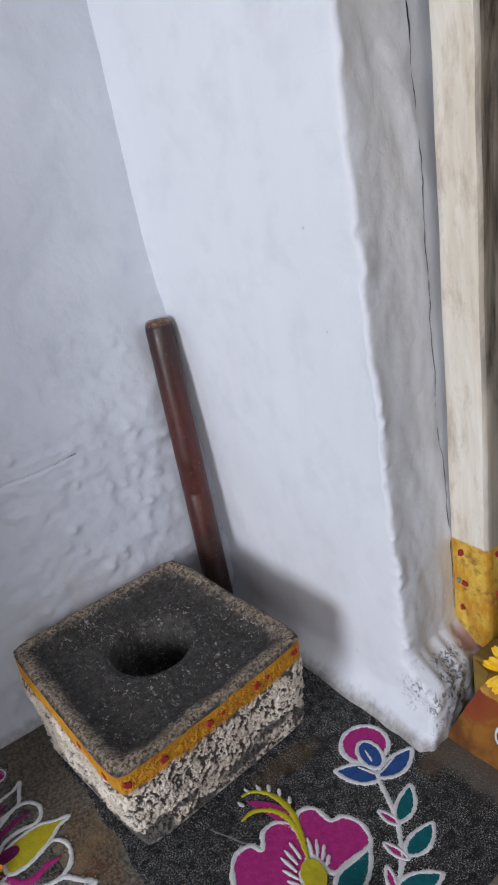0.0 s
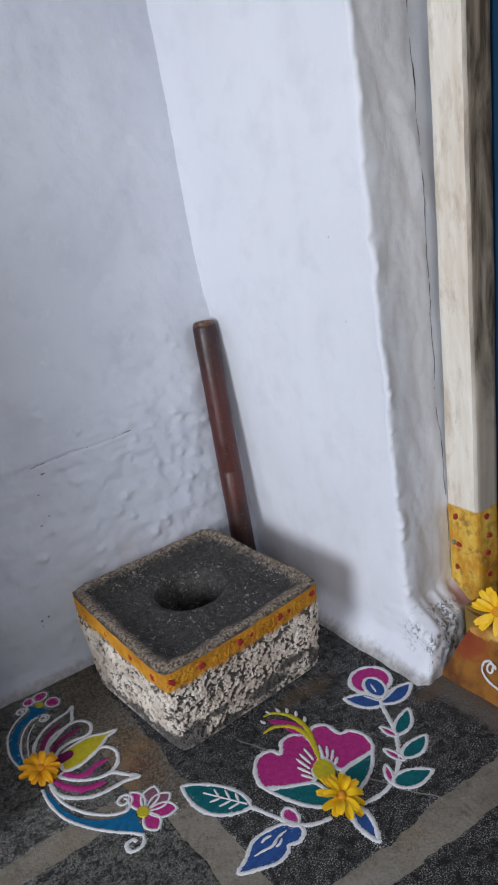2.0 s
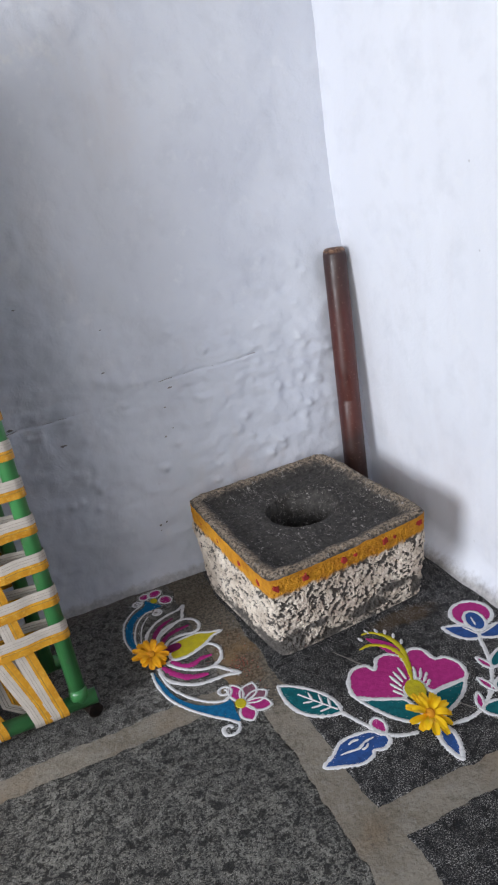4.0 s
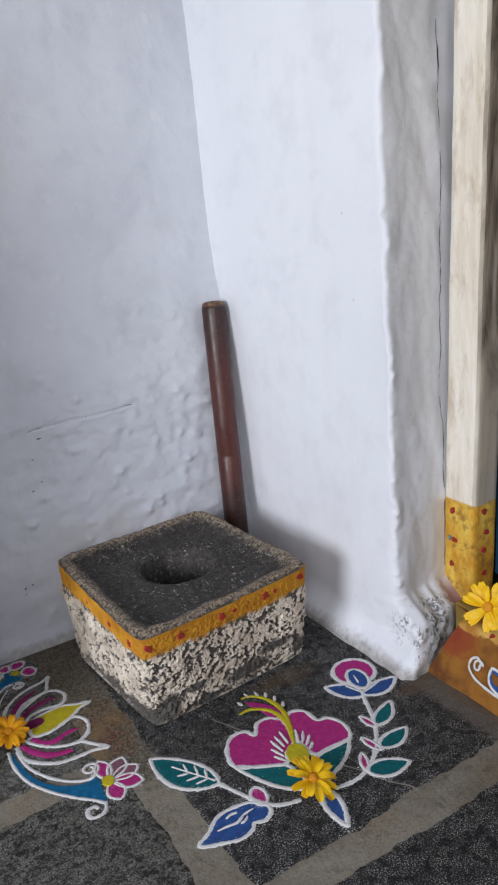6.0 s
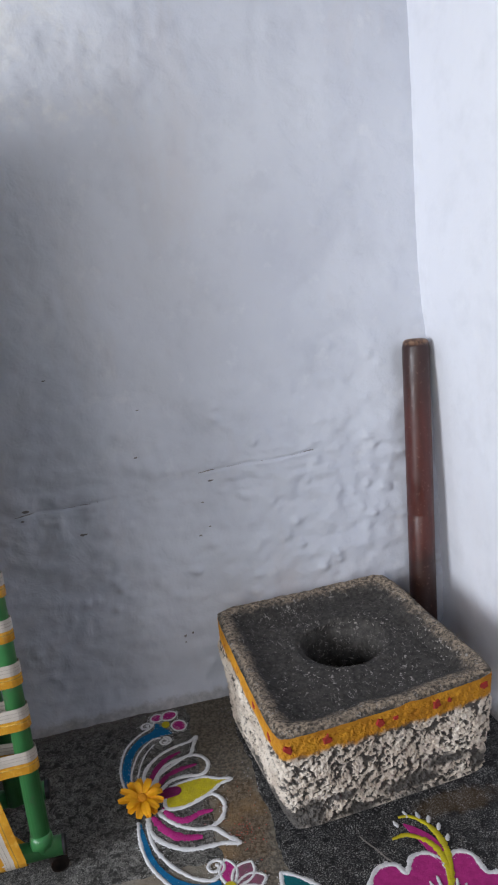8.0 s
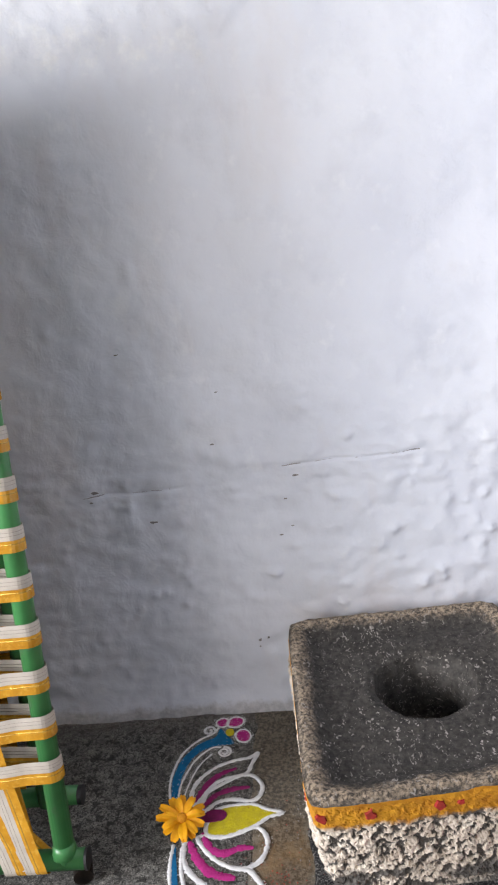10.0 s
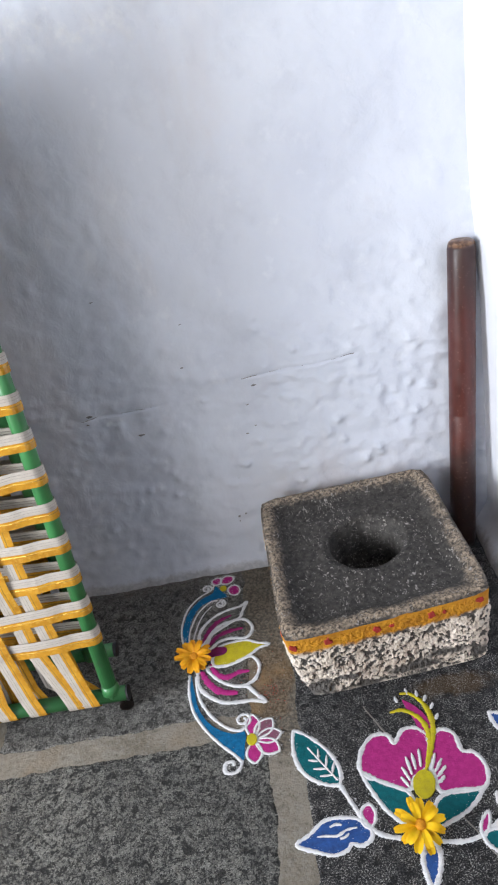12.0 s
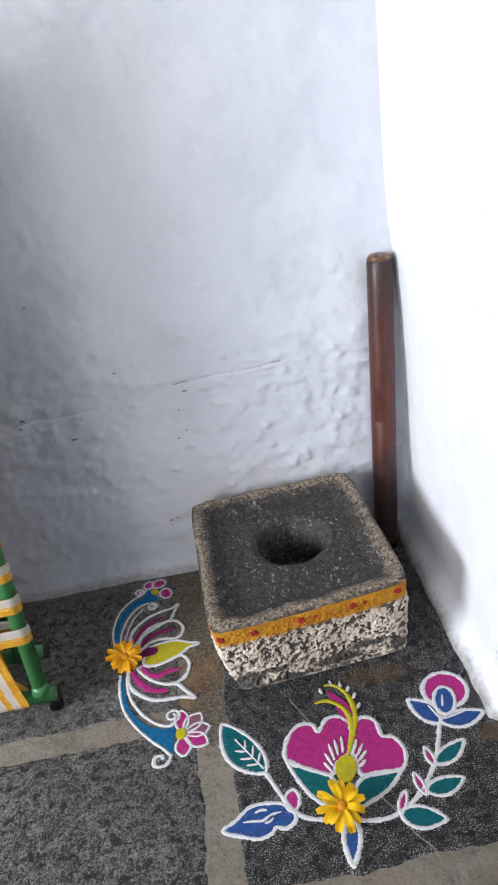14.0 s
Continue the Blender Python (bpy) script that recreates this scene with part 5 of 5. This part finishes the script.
def petal_mesh(length, width, lift, cup):
    us = [i / 9 for i in range(10)]
    vs = [-1, -0.6, -0.2, 0.2, 0.6, 1]

    def place(u, v):
        w = width / 2 * (0.30 + 0.70 * math.sin(math.pi * min(1, u * 0.62 + 0.08))) * (1 if u < 0.85 else 1 - 1.6 * (u - 0.85))
        notch = 0.05 * length * (abs(v) < 0.3) * (u > 0.95)
        return (0.006 + u * length - notch - 0.06 * length * v * v * u, v * w,
                lift * math.sin(u * 2.2) + cup * v * v * 0.003 - 0.0012 * math.cos(v * 7) * u - 0.010 * u * u * lift * 25)
    v, f = sheet(us, vs, place)
    top = len(v)
    v2 = [(x, y, z - 0.0004) for x, y, z in v]
    edge = [tuple(i + top for i in reversed(q)) for q in f]
    return list(v) + v2, list(f) + edge


def flower(m, size, material, seed, label, count=11):
    r = random.Random(seed)
    root = thing("flower", 0, 0, 0, label, "flower", "fresh yellow flowers")
    for layer, (num, base) in enumerate(((count, 0.0), (count - 5, 0.0025))):
        for k in range(num):
            a = 360 * (k + 0.5 * layer) / num + r.uniform(-9, 9)
            shape = petal_mesh(0.036 * r.uniform(0.9, 1.08) * (1 - 0.16 * layer), 0.0135 * r.uniform(0.9, 1.1), 0.003 + 0.004 * layer + r.uniform(-0.002, 0.003), r.uniform(0.2, 1.0))
            p = part("petal", shape, material, root, smooth=True)
            p.matrix_local = pose(0, 0, 0.006 + base, r.uniform(-10, 10), r.uniform(-5, 3), a)
    bm = bmesh.new()
    bmesh.ops.create_icosphere(bm, subdivisions=3, radius=1.0)
    for v in bm.verts:
        k = 1 + 0.10 * noise.noise(v.co * 7)
        v.co = Vector((v.co.x * 0.0085 * k, v.co.y * 0.0085 * k, 0.0100 + v.co.z * 0.0045 * k))
    part("disc", bm, M_DISC, root, "orange flower centre", smooth=True)
    bm = bmesh.new()
    bmesh.ops.create_cone(bm, cap_ends=True, segments=10, radius1=0.004, radius2=0.007, depth=0.010, matrix=Matrix.Translation((0, 0, 0.005)))
    part("calyx", bm, simple("calyx_green_%d" % seed, (0.06, 0.13, 0.03), (0.05, 0.1, 0.02), 60), root)
    root.matrix_basis = m @ Matrix.Diagonal((size, size, size, 1))
    return root


flower(pose(-0.293, -0.688, 0.0150, 24, 3, 15), 0.96, M_PETAL, 3, "bright yellow daisy-like flower lying on the hibiscus drawing")
flower(pose(-0.643, -0.281, 0.0120, 22, -4, 40), 0.90, M_PETAL_DEEP, 8, "orange-yellow daisy-like flower lying on the lotus drawing", 12)
flower(pose(0.112, -0.668, 0.146, 22, -55, 0), 1.06, M_PETAL, 12, "bright yellow daisy-like flower propped on the threshold against the frame")

# ---- stone inside the doorway ----
bm = box(bmesh.new(), 0.36, -0.82, -0.004, 0.76, -0.545, 0.05, 0.012, 3)
for v in bm.verts:
    v.co += Vector((fbm(*v.co, 11), fbm(*v.co, 13), 0)) * 0.006
inner_stone = part("stone_slab", bm, simple("inner_grey_stone", (0.075, 0.072, 0.068), (0.022, 0.021, 0.020), 26, 0.85, 0.8))
tagged(inner_stone, "rough grey stone slab on the dark inner floor", "stone slab")

# ---- chips and marks in the plaster ----
M_CHIP = simple("dark_chip", (0.12, 0.11, 0.11), (0.30, 0.28, 0.275), 160, 0.9)
for i, (x, z, r) in enumerate(((-0.428, 0.434, 0.0045), (-0.448, 0.393, 0.003), (-0.515, 0.135, 0.0055), (-0.500, 0.139, 0.004), (-0.516, 0.122, 0.003), (-0.675, 0.372, 0.0055),
                               (-0.771, 0.432, 0.006), (-0.778, 0.415, 0.003), (-0.560, 0.50, 0.003), (-0.46, 0.33, 0.003), (-0.44, 0.345, 0.0025), (-0.70, 0.66, 0.003), (-0.545, 0.585, 0.0025))):
    q = back_wall_point(x, z)
    bm = red_dot((q[0], q[1] + 0.0005, q[2]), (0, -1, 0), r * 0.65, i + 90)
    if i not in (2, 3, 4):
        for v in bm.verts:
            v.co.x, v.co.z = q[0] + (v.co.x - q[0]) * 2.1, q[2] + (v.co.z - q[2]) * 0.8 + (v.co.x - q[0]) * 0.1
    part("chip", bm, M_CHIP, wall_back)

for x0, x1, z0, tilt in ((-0.45, -0.215, 0.452, 0.03), (-0.79, -0.64, 0.425, 0.02)):
    line = []
    for x in np.arange(x0, x1, 0.005):
        q = back_wall_point(x, z0 + tilt * (x - x0) + 0.003 * fbm(x, 0, z0, 12))
        line.append((q[0], q[1] - 0.0002, q[2] + 0.0012 * fbm(x, 3, z0, 60)))
    part("crack", tube(line, [0.0003 + 0.0009 * max(0.0, 0.3 + fbm(p[0], 1, z0, 20)) for p in line], 6), M_CHIP, wall_back, "thin crack in the plaster")

# ---- loose powder and a mended crack on the floor ----


def grains(name, places, size, material, parent, seed):
    """Tiny loose grains, each a small tetrahedron."""
    r = random.Random(seed)
    verts, faces = [], []
    for x, y, z in places:
        q = size * r.uniform(0.5, 1.5)
        a = r.uniform(0, 6.28)
        o = len(verts)
        for k in range(3):
            verts.append((x + q * math.cos(a + k * 2.1), y + q * math.sin(a + k * 2.1), z))
        verts.append((x, y, z + q * 0.9))
        faces += [(o, o + 1, o + 3), (o + 1, o + 2, o + 3), (o + 2, o, o + 3), (o, o + 2, o + 1)]
    return tagged(part(name, (verts, faces), material, parent), kind="stuff")


def near_outlines(root, count, spread, seed):
    r = random.Random(seed)
    lines = [o for o in root.children_recursive if o.type == "MESH" and o.name.split(".")[0] in ("outline", "stem", "petal", "curl")]
    out = []
    for _ in range(count):
        v = r.choice(r.choice(lines).data.vertices).co
        out.append((v.x + r.gauss(0, spread), v.y + r.gauss(0, spread), 0.0004))
    return out


grains("loose_powder", near_outlines(hib, 6500, 0.0032, 1), 0.0007, M_POWDER_WHITE, hib, 2)
grains("loose_powder", near_outlines(lot, 5000, 0.0032, 3), 0.0007, M_POWDER_WHITE, lot, 4)
rr = random.Random(6)
red = [(rr.gauss(-0.50, 0.03), rr.gauss(-0.36, 0.06), 0.0006) for _ in range(60)] + [(rr.gauss(-0.505, 0.012), rr.gauss(-0.385, 0.012), 0.0006) for _ in range(50)]
red_powder = grains("spilled_powder", red, 0.0011, M_KUMKUM, None, 7)
tagged(red_powder, "a few spilled grains of red powder beside the mortar", "powder", kind="stuff")
rc = random.Random(17)


def round_the_mortar(count, reach):
    """Places on the floor along the mortar's foot, thinning outwards."""
    out = []
    for _ in range(count):
        a, b = rc.uniform(-1, 1), rc.choice((-1.0, -1.0, 1.0))
        if rc.random() < 0.4:
            a, b = b, a
        x, y = quad_point(MORTAR_BASE, a, b)
        d = abs(rc.gauss(0, reach)) + 0.004
        cx, cy = x + 0.275, y + 0.25
        k = math.hypot(cx, cy)
        out.append((x + cx / k * d, y + cy / k * d, 0.0003))
    return out


crumbs = grains("plaster_crumbs", round_the_mortar(420, 0.020), 0.0013, M_CHIP, None, 18)
tagged(crumbs, "small crumbs of flaked whitewash on the floor round the mortar", "crumbs", kind="stuff")
crack = []
for i in range(40):
    s = i / 39
    x, y = -0.335 + 0.165 * s, -0.452 - 0.335 * s
    crack.append((100 * (x + 0.006 * fbm(x, y, 2, 14)), 100 * (y + 0.006 * fbm(y, x, 4, 14))))
Drawing(plinth, on_hib).line(crack, 0.26, simple("pale_mortar", (0.30, 0.28, 0.25), (0.2, 0.18, 0.16), 60, 0.9), name="mended_crack", h=0.0006)
